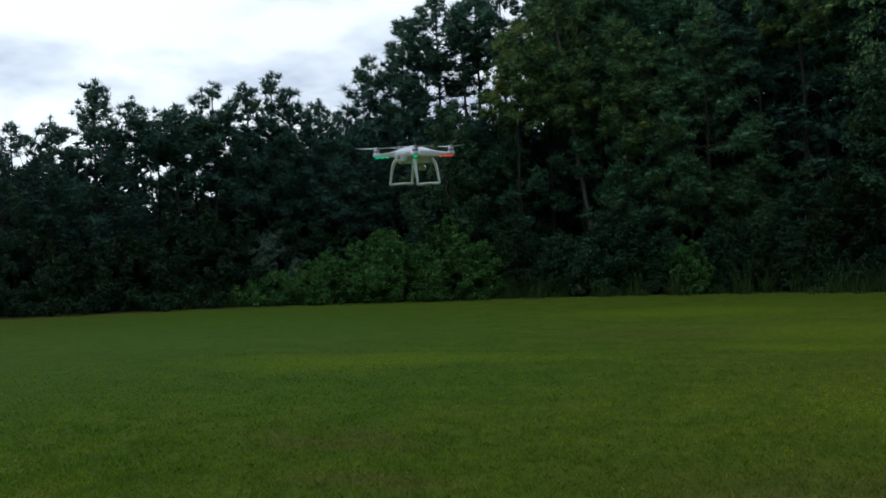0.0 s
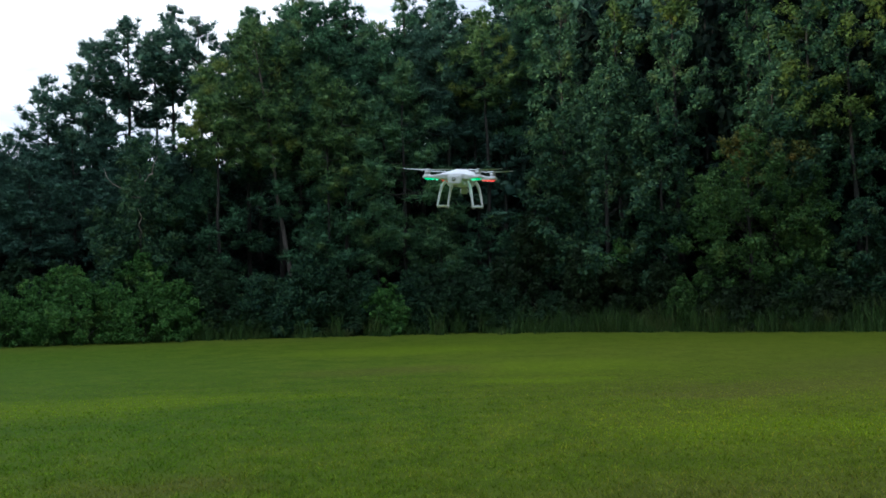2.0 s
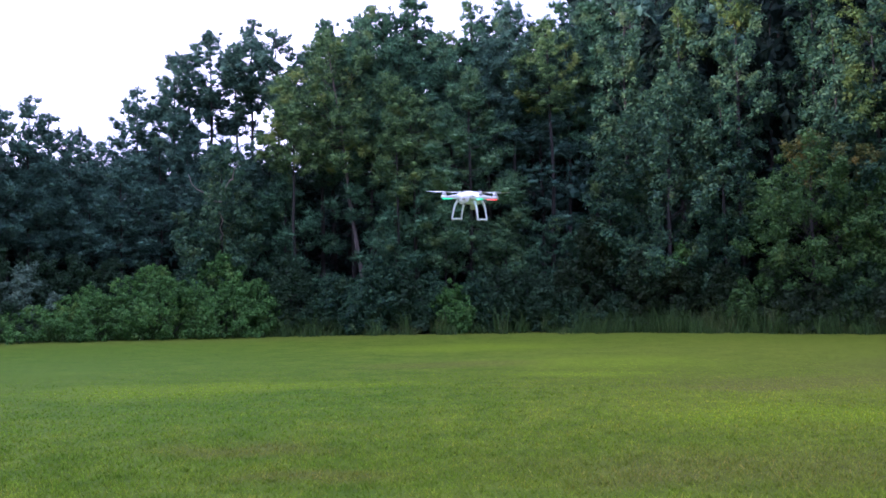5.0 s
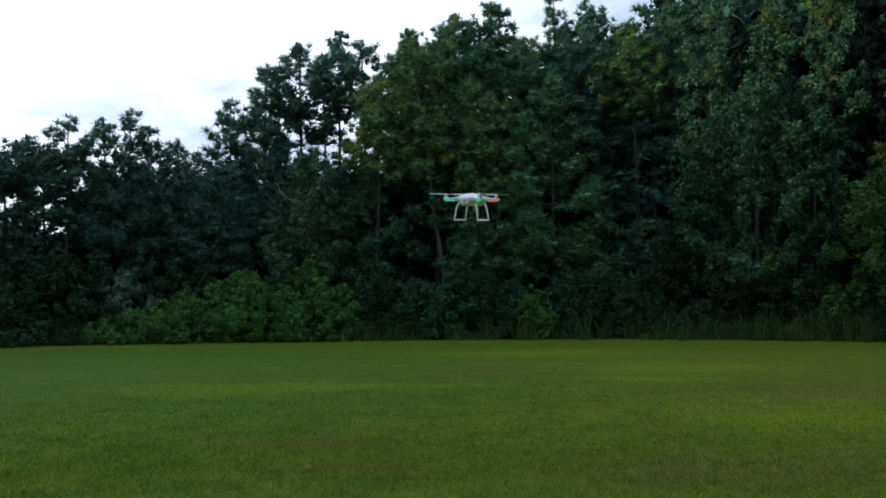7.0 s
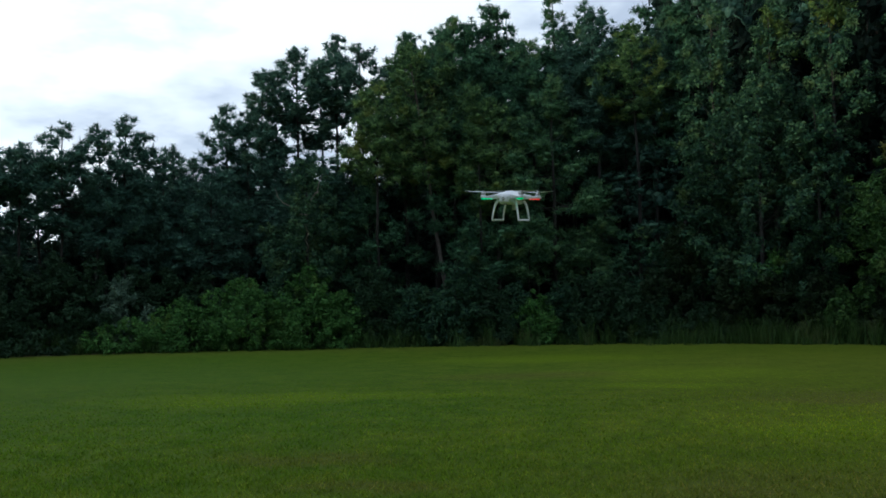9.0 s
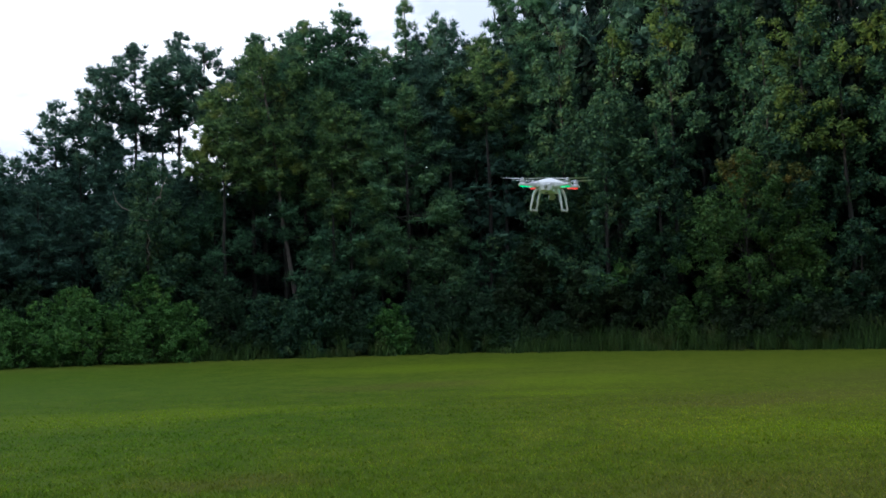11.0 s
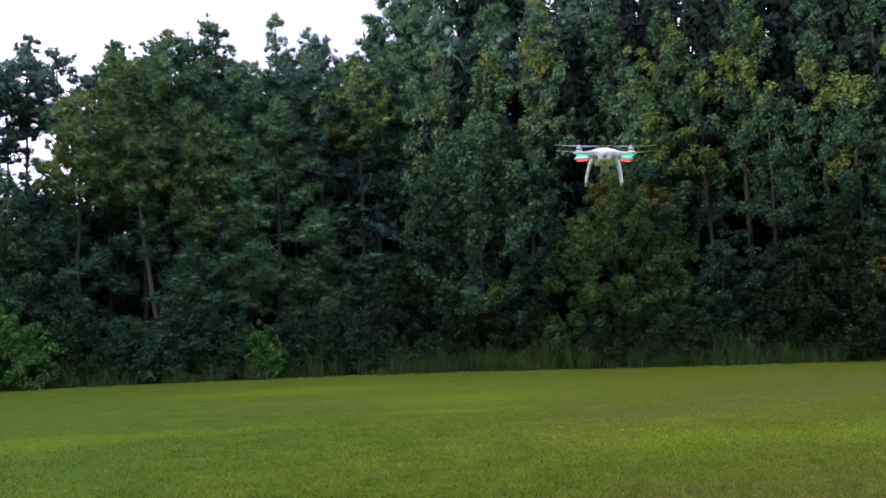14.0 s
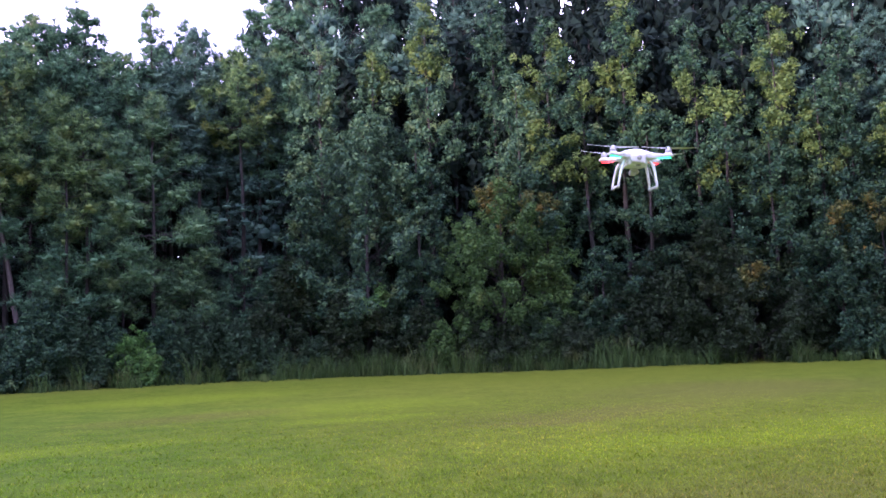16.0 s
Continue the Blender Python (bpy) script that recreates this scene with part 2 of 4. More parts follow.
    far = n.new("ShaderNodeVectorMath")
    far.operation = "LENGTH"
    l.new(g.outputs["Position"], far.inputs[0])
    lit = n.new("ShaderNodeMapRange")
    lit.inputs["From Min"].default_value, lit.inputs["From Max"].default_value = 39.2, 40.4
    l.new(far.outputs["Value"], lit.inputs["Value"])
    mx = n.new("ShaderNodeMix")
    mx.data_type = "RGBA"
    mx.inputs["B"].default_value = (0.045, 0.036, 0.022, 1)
    # Dry grass at the far edge, its grazing-view paleness put into the colour too.
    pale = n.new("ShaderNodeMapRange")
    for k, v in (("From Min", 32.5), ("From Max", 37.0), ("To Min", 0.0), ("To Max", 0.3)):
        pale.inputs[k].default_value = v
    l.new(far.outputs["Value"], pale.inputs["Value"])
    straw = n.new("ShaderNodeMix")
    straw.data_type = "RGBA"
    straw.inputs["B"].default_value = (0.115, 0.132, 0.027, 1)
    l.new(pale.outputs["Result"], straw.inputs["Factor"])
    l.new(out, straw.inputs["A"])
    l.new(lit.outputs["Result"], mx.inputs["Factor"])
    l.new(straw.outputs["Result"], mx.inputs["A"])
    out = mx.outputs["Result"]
    l.new(out, b.inputs["Base Color"])
    b.inputs["Specular IOR Level"].default_value = 0.03
    if for_blades:
        tr = n.new("ShaderNodeBsdfTranslucent")
        l.new(out, tr.inputs["Color"])
        ms = n.new("ShaderNodeMixShader")
        ms.inputs["Fac"].default_value = 0.4
        l.new(b.outputs["BSDF"], ms.inputs[1])
        l.new(tr.outputs["BSDF"], ms.inputs[2])
        l.new(ms.outputs["Shader"], n["Material Output"].inputs["Surface"])
    if not for_blades:
        bu = n.new("ShaderNodeBump")
        bu.inputs["Strength"].default_value, bu.inputs["Distance"].default_value = 0.5, 0.03
        l.new(fine.outputs["Fac"], bu.inputs["Height"])
        l.new(bu.outputs["Normal"], b.inputs["Normal"])
    return m


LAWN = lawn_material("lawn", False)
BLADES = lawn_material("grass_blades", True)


def plain(name, colour, rough, metal=0.0, wear=0.06, emit=0.0):
    m, n, l, b = material(name, rough, metal)
    no = n.new("ShaderNodeTexNoise")
    no.inputs["Scale"].default_value, no.inputs["Detail"].default_value = 60.0, 4
    g = n.new("ShaderNodeTexCoord")
    l.new(g.outputs["Object"], no.inputs["Vector"])
    r = ramp_node(n, [(0.3, tuple(c * (1 - wear) for c in colour)), (0.7, colour)])
    l.new(no.outputs["Fac"], r.inputs["Fac"])
    l.new(r.outputs["Color"], b.inputs["Base Color"])
    if emit:
        b.inputs["Emission Color"].default_value, b.inputs["Emission Strength"].default_value = (*colour, 1), emit
    return m


WHITE = plain("white_plastic", (0.84, 0.87, 0.92), 0.28)
GREY = plain("grey_plastic", (0.36, 0.37, 0.39), 0.4)
SILVER = plain("motor_metal", (0.62, 0.63, 0.65), 0.3, 0.8)
BLACK = plain("black_plastic", (0.02, 0.02, 0.022), 0.35)
PROP = plain("propeller_plastic", (0.70, 0.73, 0.78), 0.35)
GREEN_LED = plain("green_light", (0.0, 0.72, 0.22), 0.3, emit=0.9)
RED_LED = plain("red_light", (0.95, 0.03, 0.03), 0.3, emit=0.9)
GREEN_BULB = plain("green_bulb", (0.20, 1.0, 0.55), 0.3, emit=1.3)
RED_BULB = plain("red_bulb", (1.0, 0.25, 0.2), 0.3, emit=1.3)
LENS = plain("lens_glass", (0.03, 0.03, 0.05), 0.05)


# ---- mesh helpers ----
def part(name, bm, mat, parent, label=""):
    me = bpy.data.meshes.new(name)
    bm.to_mesh(me)
    bm.free()
    for p in me.polygons:
        p.use_smooth = True
    me.materials.append(mat)
    ob = new(name, me)
    ob.parent = parent
    return tagged(ob, label)


def raw(name, verts, faces, mat, parent=None, smooth=False):
    """One mesh from arrays: verts (n, 3), faces (m, 3 or 4)."""
    me = bpy.data.meshes.new(name)
    verts, faces = np.asarray(verts, np.float32), np.asarray(faces, np.int32)
    m, k = faces.shape
    me.vertices.add(len(verts))
    me.vertices.foreach_set("co", verts.ravel())
    me.loops.add(m * k)
    me.loops.foreach_set("vertex_index", faces.ravel())
    me.polygons.add(m)
    me.polygons.foreach_set("loop_start", np.arange(0, m * k, k, dtype=np.int32))
    me.polygons.foreach_set("use_smooth", np.full(m, smooth))
    me.update(calc_edges=True)
    me.materials.append(mat)
    ob = new(name, me)
    ob.parent = parent
    return ob


def unit(v):
    return v / (np.linalg.norm(v, axis=-1, keepdims=True) + 1e-9)


def tube_arrays(points, radii, sides=7):
    """A tapered tube through points."""
    P, rad = np.asarray(points, float), np.asarray(radii, float)
    d = unit(np.gradient(P, axis=0))
    ref = np.where(np.abs(d[:, 2:3]) > 0.9, [[1.0, 0, 0]], [[0, 0, 1.0]])
    a = unit(np.cross(d, ref))
    b = np.cross(d, a)
    ang = np.linspace(0, 2 * np.pi, sides, endpoint=False)
    v = P[:, None] + rad[:, None, None] * (a[:, None] * np.cos(ang)[None, :, None] + b[:, None] * np.sin(ang)[None, :, None])
    i = np.arange(len(P) - 1)[:, None] * sides
    j, k = np.arange(sides)[None], (np.arange(sides)[None] + 1) % sides
    f = np.stack([i + j, i + k, i + sides + k, i + sides + j], -1).reshape(-1, 4)
    return v.reshape(-1, 3), f


def merge(pieces):
    vs, fs, o = [], [], 0
    for v, f in pieces:
        vs.append(v), fs.append(f + o)
        o += len(v)
    return np.concatenate(vs), np.concatenate(fs)


def leaf_sprays(rng, centres, normals, size, lift=0.2):
    """A small pointed leaf at every centre, roughly facing along its normal."""
    n = len(centres)
    nn = unit(normals + rng.normal(0, 0.75, (n, 3)) + [0, 0, lift])
    t = unit(np.cross(nn, rng.normal(0, 1, (n, 3))))
    s = np.cross(nn, t)
    L = (size * rng.uniform(0.65, 1.35, n))[:, None]
    w = L * rng.uniform(0.42, 0.7, n)[:, None]
    droop = nn * L * rng.uniform(-0.25, 0.1, n)[:, None]
    v = np.stack([centres - t * L * 0.5 - s * w * 0.45, centres - t * L * 0.3 + s * w * 0.6 + droop * 0.3, centres + t * L * 0.62 + droop], 1)
    return v.reshape(-1, 3), np.arange(3 * n).reshape(n, 3)


COUNT = [0]


def thing(name, x, y, label, category, group=""):
    ob = new(name)
    ob.empty_display_size = 0.3
    ob.location = (x, y, 0)
    return tagged(ob, label, category, group)


PHI = (1 + 5 ** 0.5) / 2
ICO = unit(np.array([(-1, PHI, 0), (1, PHI, 0), (-1, -PHI, 0), (1, -PHI, 0), (0, -1, PHI), (0, 1, PHI), (0, -1, -PHI), (0, 1, -PHI), (PHI, 0, -1), (PHI, 0, 1), (-PHI, 0, -1), (-PHI, 0, 1)]))
ICO_F = np.array([[a, b, c] for a in range(12) for b in range(a + 1, 12) for c in range(b + 1, 12)
                  if max(np.linalg.norm(ICO[a] - ICO[b]), np.linalg.norm(ICO[b] - ICO[c]), np.linalg.norm(ICO[a] - ICO[c])) < 1.1])
OCT = np.array([(1, 0, 0), (0, 1, 0), (-1, 0, 0), (0, -1, 0), (0, 0, 1), (0, 0, -1)], float)
OCT_F = np.array([(0, 1, 4), (1, 2, 4), (2, 3, 4), (3, 0, 4), (1, 0, 5), (2, 1, 5), (3, 2, 5), (0, 3, 5)])


def hearts(rng, c, rad, solid, faces, squash):
    """The close-packed inside of each clump."""
    n, k = len(c), len(solid)
    v = c[:, None] + solid[None] * rad[:, None, None] * rng.uniform(0.75, 1.15, (n, k, 1)) * [1, 1, squash]
    f = faces[None] + (np.arange(n) * k)[:, None, None]
    return v.reshape(-1, 3), f.reshape(-1, 3)


def needle_puffs(rng, c, out, rad, count, width=0.036):
    """Puffs of pine needles round each centre, fuller towards the light."""
    n = len(c)
    m = n * count
    r = np.repeat(rad, count)[:, None]
    q = unit(rng.normal(0, 1, (m, 3)) + np.repeat(out, count, 0) * 0.45 + [0, 0, 0.28])
    d = unit(q + rng.normal(0, 0.38, (m, 3)) + [0, 0, 0.15])
    side = unit(np.cross(d, rng.normal(0, 1, (m, 3))))
    root = np.repeat(c, count, 0) + q * r * rng.uniform(0.30, 0.72, (m, 1)) * [1, 1, 0.8]
    L = 0.13 + r * rng.uniform(0.28, 0.60, (m, 1))
    w = width * rng.uniform(0.6, 1.25, (m, 1))
    v = np.stack([root - side * w * 0.6, root + side * w * 0.6, root + d * L], 1).reshape(-1, 3)
    return merge([hearts(rng, c, rad * 0.50, ICO, ICO_F, 0.75), (v, np.arange(3 * m).reshape(-1, 3))])


def leaf_clumps(rng, c, out, rad, count, leaf):
    """Clumps of single leaves round each centre, their faces turned to the sky."""
    n = len(c)
    m = n * count
    q = unit(rng.normal(0, 1, (m, 3)) + np.repeat(out, count, 0) * 0.5 + [0, 0, 0.2])
    p = np.repeat(c, count, 0) + q * (np.repeat(rad, count) * rng.uniform(0.55, 1.12, m))[:, None]
    return merge([hearts(rng, c, rad * 0.5, OCT, OCT_F, 0.9), leaf_sprays(rng, p, q, leaf, 0.35)])


def outline(g, wide, power, low):
    """How far a crown reaches at the height g (0 its foot, 1 its tip): widest at wide."""
    return np.where(g < wide, low + (1 - low) * np.sin(0.5 * np.pi * np.clip(g / wide, 0, 1)), np.maximum(0.12, 1 - np.clip((g - wide) / (1 - wide), 0, 1) ** power))


def boughs(rng, n, r, z0, z1, wide, power, low, rise0, rise1, reach, axis):
    """Boughs spread evenly round a crown: roots, tips, directions and heights (0 to 1)."""
    g = np.clip((np.arange(n) + rng.uniform(0, 1, n)) / n, 0, 1)
    a = np.arange(n) * 2.39996 + rng.normal(0, 0.35, n)
    bulge = 1 + 0.16 * np.sin(2 * a + rng.uniform(0, 6)) * np.sin(5 * g + rng.uniform(0, 6))
    R = r * outline(g, wide, power, low) * bulge * rng.uniform(0.76, 1.12, n)
    flat = np.stack([np.cos(a), np.sin(a), 0 * a], 1)
    e = np.radians(rise0 + (rise1 - rise0) * g + rng.normal(0, 8, n))
    d = flat * np.cos(e)[:, None] + np.array([0, 0, 1.0]) * np.sin(e)[:, None]
    tip = flat * R[:, None] + axis(z0 + (z1 - z0) * g)
    length = np.minimum(R / np.maximum(0.25, np.cos(e)), reach * rng.uniform(0.75, 1.25, n))
    return tip - d * length[:, None], tip, d, g


def pine(x, y, h, r, mat=None, bare=0.14, density=1.0, lean=0.0, wide=0.4, power=2.8, low=0.7, puff=1.0, tufts=26, bark=None, label=""):
    """A loblolly pine: tapering trunk, whorls of limbs that turn up at the ends, needles in puffs along them."""
    COUNT[0] += 1
    rng = np.random.default_rng(100 + COUNT[0])
    mat = mat or NEEDLES
    tree = thing("pine_tree", x, y, label or "tall dark green pine with puffed needle clusters at wood edge", "tree", "trees at the wood edge")
    k = np.linspace(0, 1, 10)
    sway = rng.normal(0, 0.05, (10, 2)).cumsum(0) * h / 16
    tp = np.stack([lean * k * h + sway[:, 0], sway[:, 1], k * h * 0.98], 1)
    raw("trunk", *tube_arrays(tp, (0.0062 * h + 0.03) * (1 - 0.93 * k) + 0.012, 9), bark or BARK, tree, True)

    def axis(z):
        return np.stack([np.interp(z, tp[:, 2], tp[:, 0]), np.interp(z, tp[:, 2], tp[:, 1]), z], -1)

    z0, z1 = h * bare, h - 0.30
    n = int(1.3 * density * (z1 - z0) * (r + 0.7)) + 9
    root, tip, d, g = boughs(rng, n, r, z0, z1, wide, power, low, -6, 58, 9.0, axis)
    limbs, cs, outs, rs = [], [], [], []
    for q in range(n):
        le = float(np.linalg.norm(tip[q] - root[q]))
        t = np.linspace(0, 1, 5)[:, None]
        sag = -0.10 * le * np.sin(np.pi * t) * [0, 0, 1]
        pts = root[q] + (tip[q] - root[q]) * t + sag
        limbs.append(tube_arrays(pts, np.array([0.028, 0.022, 0.016, 0.011, 0.005]) * (0.6 + 0.05 * h) * (1.1 - 0.5 * g[q]), 4))
        m = max(7, int(5 + 4.0 * le))
        s = np.where(rng.uniform(0, 1, m) < 0.62, 1 - np.abs(rng.normal(0, 0.28 / max(le, 0.6), m)), rng.uniform(0.2, 1.0, m))
        s = np.clip(s, 0.1, 1)
        s[0] = 1.0
        c = root[q] + (tip[q] - root[q]) * s[:, None] - (0.10 * le * np.sin(np.pi * np.clip(s, 0, 1)))[:, None] * [0, 0, 1]
        spread = (0.24 + 0.10 * le * (1 - s))[:, None]
        cs.append(c + rng.uniform(-1.5, 1.5, (m, 3)) * spread * [1, 1, 0.45] + [0, 0, 0.05])
        outs.append(np.repeat(d[q][None], m, 0))
        rs.append(rng.uniform(0.22, 0.40, m) * puff * (1 - 0.25 * g[q] ** 2))
    up = np.linspace(0.15, 0.9, 4)
    cs.append(axis(h - up) + rng.normal(0, 0.25, (4, 3)) * up[:, None]), outs.append(np.repeat([[0, 0, 1.0]], 4, 0)), rs.append(0.15 + 0.10 * up)
    wood_parts(tree, "limb", "branchwork", limbs, 8, BARK)
    raw("crown", *needle_puffs(rng, np.concatenate(cs), np.concatenate(outs), np.concatenate(rs), tufts), mat, tree)
    return tree


def wood_parts(tree, single, name, pieces, keep, mat):
    """The main limbs as parts of their own, the thin rest as one joined part."""
    order = sorted(range(len(pieces)), key=lambda q: -np.ptp(pieces[q][0], axis=0).max())
    for q in order[:keep]:
        raw(single, *pieces[q], mat, tree, True)
    if len(order) > keep:
        tagged(raw(name, *merge([pieces[q] for q in order[keep:]]), mat, tree, True), kind="stuff")


def leafy_crown(tree, rng, root, tip, d, g, per_m, fat, size, leaf, count, mat, top_mat, share, high):
    """Plumes of leaf clumps along the boughs; whole high boughs may get sun-coloured leaves."""
    sets = {False: ([], [], []), True: ([], [], [])}
    for q in range(len(tip)):
        le = float(np.linalg.norm(tip[q] - root[q]))
        m = max(4, int(3 + per_m * le))
        s = np.clip(rng.uniform(0.12, 1.0, m) ** 0.7, 0, 1)
        c = root[q] + (tip[q] - root[q]) * s[:, None] + rng.normal(0, 1, (m, 3)) * (fat * (0.22 + 0.78 * (1 - s ** 2)))[:, None] * [1, 1, 0.8]
        topped = bool(top_mat) and g[q] > high and rng.uniform() < share * (0.4 + 0.9 * (g[q] - high) / (1 - high))
        cs, outs, rs = sets[topped]
        cs.append(c), outs.append(np.repeat(d[q][None], m, 0)), rs.append(rng.uniform(0.7, 1.3, m) * size * (1.1 - 0.35 * s))
    for topped, (cs, outs, rs) in sets.items():
        if cs:
            c = np.concatenate(cs)
            c[:, 2] = np.maximum(c[:, 2], 0.12)
            raw("top_sprays" if topped else "crown", *leaf_clumps(rng, c, np.concatenate(outs), np.concatenate(rs), count, leaf), top_mat if topped else mat, tree)


def broadleaf(x, y, h, r, mat=None, foot=0.08, leaf=0.135, count=40, name="broadleaf_tree", label="", group="trees at the wood edge", wide=0.35, power=2.0, low=0.6,
              density=1.0, size=0.31, fat=0.40, per_m=5.0, top_mat=None, share=0.5, high=0.45, dead=0):
    """A sweetgum-like tree: trunk, rising boughs, plumes of leaf clumps with dark gaps between."""
    COUNT[0] += 1
    rng = np.random.default_rng(300 + COUNT[0])
    mat = mat or LEAVES
    tree = thing(name, x, y, label or "tall green sweetgum with star-leaved sprays at wood edge", "tree", group)
    k = np.linspace(0, 1, 8)
    sway = rng.normal(0, 0.05, (8, 2)).cumsum(0) * h / 14
    tp = np.stack([sway[:, 0], sway[:, 1], k * h * 0.9], 1)
    raw("trunk", *tube_arrays(tp, (0.008 * h + 0.03) * (1 - 0.94 * k) + 0.01, 8), BARK_GREY, tree, True)

    def axis(z):
        return np.stack([np.interp(z, tp[:, 2], tp[:, 0]), np.interp(z, tp[:, 2], tp[:, 1]), z], -1)

    z0, z1 = h * foot, h - 0.3
    n = int(0.82 * density * (z1 - z0) * (r + 0.6)) + 7
    root, tip, d, g = boughs(rng, n, r * 0.96, z0, z1, wide, power, low, 12, 72, 2.3, axis)
    limbs = []
    for q in range(n):
        zt = max(h * 0.06, root[q, 2] - 0.6 * np.hypot(*(root[q] - axis(root[q, 2]))[:2]))
        p0 = axis(min(zt, h * 0.86))
        t = np.linspace(0, 1, 5)[:, None]
        pts = p0 + (root[q] - p0) * np.minimum(1, t * 1.6) + (tip[q] - root[q]) * np.maximum(0, (t - 0.625) / 0.375) * 0.8
        limbs.append(tube_arrays(pts, np.array([0.022, 0.017, 0.012, 0.009, 0.004]) * h / 14 + 0.003, 4))
    wood_parts(tree, "limb", "branchwork", limbs, 6, BARK_GREY)
    for _ in range(dead):
        a, z = rng.uniform(-2.7, -0.9), rng.uniform(0.45, 0.72) * h
        reach = r * rng.uniform(0.9, 1.05)
        t = np.linspace(0, 1, 6)[:, None]
        pts = axis(z) + np.array([math.cos(a) * reach, math.sin(a) * reach, 0]) * t ** 0.8 + np.array([0, 0, rng.uniform(0.6, 1.4)]) * t ** 2 + rng.normal(0, 0.06, (6, 3))
        tagged(raw("dead_limb", *tube_arrays(pts, [0.045, 0.04, 0.034, 0.028, 0.02, 0.008], 5), BARK_PALE, tree, True), "bare pale grey dead limb")
    leafy_crown(tree, rng, root, tip, d, g, per_m, fat, size, leaf, count, mat, top_mat, share, high)
    return tree


def bush(x, y, h, r, mat=None, leaf=0.115, label="", count=34, density=1.0, wide=0.35, power=2.2, low=0.8, size=0.23, fat=0.27, category="bush", top_mat=None, share=0.5, high=0.6):
    """A shrub: several stems from the ground and a mound of leafy plumes."""
    COUNT[0] += 1
    rng = np.random.default_rng(600 + COUNT[0])
    mat = mat or SHRUB
    tree = thing("shrub", x, y, label or "dense dark green shrub beside the mown lawn", category, "shrubs along the lawn")

    def axis(z):
        return np.stack([0 * z, 0 * z, z], -1)

    n = int(3.6 * density * (h + 0.6) * (r + 0.3)) + 6
    root, tip, d, g = boughs(rng, n, r, 0.15, h - 0.2, wide, power, low, 15, 75, 1.25, axis)
    stems = []
    for q in rng.choice(n, min(n, 7), replace=False):
        t = np.linspace(0, 1, 4)[:, None]
        p0 = np.array([*(rng.normal(0, 0.15 * r, 2)), -0.03])
        stems.append(tube_arrays(p0 + (tip[q] - p0) * t * 0.9 + np.array([0, 0, 0.15 * h]) * np.sin(np.pi * t), [0.018, 0.014, 0.009, 0.005], 4))
    wood_parts(tree, "stem", "branchwork", stems, 3, BARK)
    leafy_crown(tree, rng, root, tip, d, g, 5.0, fat, size, leaf, count, mat, top_mat, share, high)
    return tree


# ---- ground ----
def ground_sheet():
    r = np.concatenate([np.linspace(0, 60, 61)[1:], np.geomspace(64, 2500, 24)])
    a = np.linspace(0, 2 * np.pi, 120, endpoint=False)
    R, A = np.meshgrid(r, a, indexing="ij")
    X, Y = R * np.cos(A), R * np.sin(A)
    Z = np.vectorize(lambda px, py: 0.05 * noise.noise((px * 0.11, py * 0.11, 0.0)))(X, Y) * np.clip(R / 12, 0, 1)
    v = np.concatenate([[[0, 0, 0]], np.stack([X, Y, Z], -1).reshape(-1, 3)])
    nr, na = R.shape
    i = np.arange(nr - 1)[:, None] * na + 1
    j, k = np.arange(na)[None], (np.arange(na)[None] + 1) % na
    f = np.stack([i + j, i + na + j, i + na + k, i + k], -1).reshape(-1, 4)
    hub = np.stack([np.zeros(na, int), 1 + np.arange(na), 1 + (np.arange(na) + 1) % na, 1 + (np.arange(na) + 1) % na], -1)
    me = bpy.data.meshes.new("ground")
    me.from_pydata(v.tolist(), [], f.tolist() + [t[:3].tolist() for t in hub])
    for p in me.polygons:
        p.use_smooth = True
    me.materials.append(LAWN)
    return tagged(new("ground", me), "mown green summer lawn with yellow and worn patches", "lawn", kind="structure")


ground = ground_sheet()


def ground_z(px, py):
    return 0.05 * noise.noise((px * 0.11, py * 0.11, 0.0)) * min(1.0, math.hypot(px, py) / 12)


def grass():
    rng = np.random.default_rng(11)
    n = 200000
    az = np.radians(rng.uniform(-52, 60, n) + rng.normal(0, 4, n))
    d = 5.0 * (22 / 5.0) ** (rng.uniform(0, 1, n) ** 1.1)
    keep = rng.uniform(0, 1, n) < np.clip((d - 4.8) / 2.4, 0, 1) ** 1.5
    az, d = az[keep], d[keep]
    n = len(d)
    x, y = d * np.sin(az), d * np.cos(az)
    # tufts: blades gather round nearby centres
    gx, gy = np.floor(x / 0.16), np.floor(y / 0.16)
    hsh = np.modf(np.abs(np.sin(gx * 12.9898 + gy * 78.233) * 43758.5453))[0]
    z = np.array([ground_z(a, b) for a, b in zip(x, y)])
    h = np.clip((22.5 - d) / 14, 0.08, 1) * rng.uniform(0.016, 0.044, n) * (0.6 + 0.9 * hsh)
    w = 0.003 + 0.0006 * d
    lean = rng.normal(0, 0.75, (n, 2))
    a = rng.uniform(0, np.pi, n)
    sx, sy = np.cos(a) * w, np.sin(a) * w
    v = np.stack([np.stack([x - sx, y - sy, z - 0.004], 1), np.stack([x + sx, y + sy, z - 0.004], 1),
                  np.stack([x + lean[:, 0] * h, y + lean[:, 1] * h, z + h], 1)], 1)
    ob = raw("grass", v.reshape(-1, 3), np.arange(3 * n).reshape(n, 3), BLADES)
    return tagged(ob, "short mown green and straw-coloured grass blades", "grass", kind="stuff")


grass()

# ---- the wood ----
# Pines at the far left corner of the lawn.
pine(-32.1, 32.9, 9.5, 2.57, NEEDLES_BLUE, 0.22)
pine(-30.3, 34.6, 9.2, 1.83, NEEDLES_BLUE, 0.22)
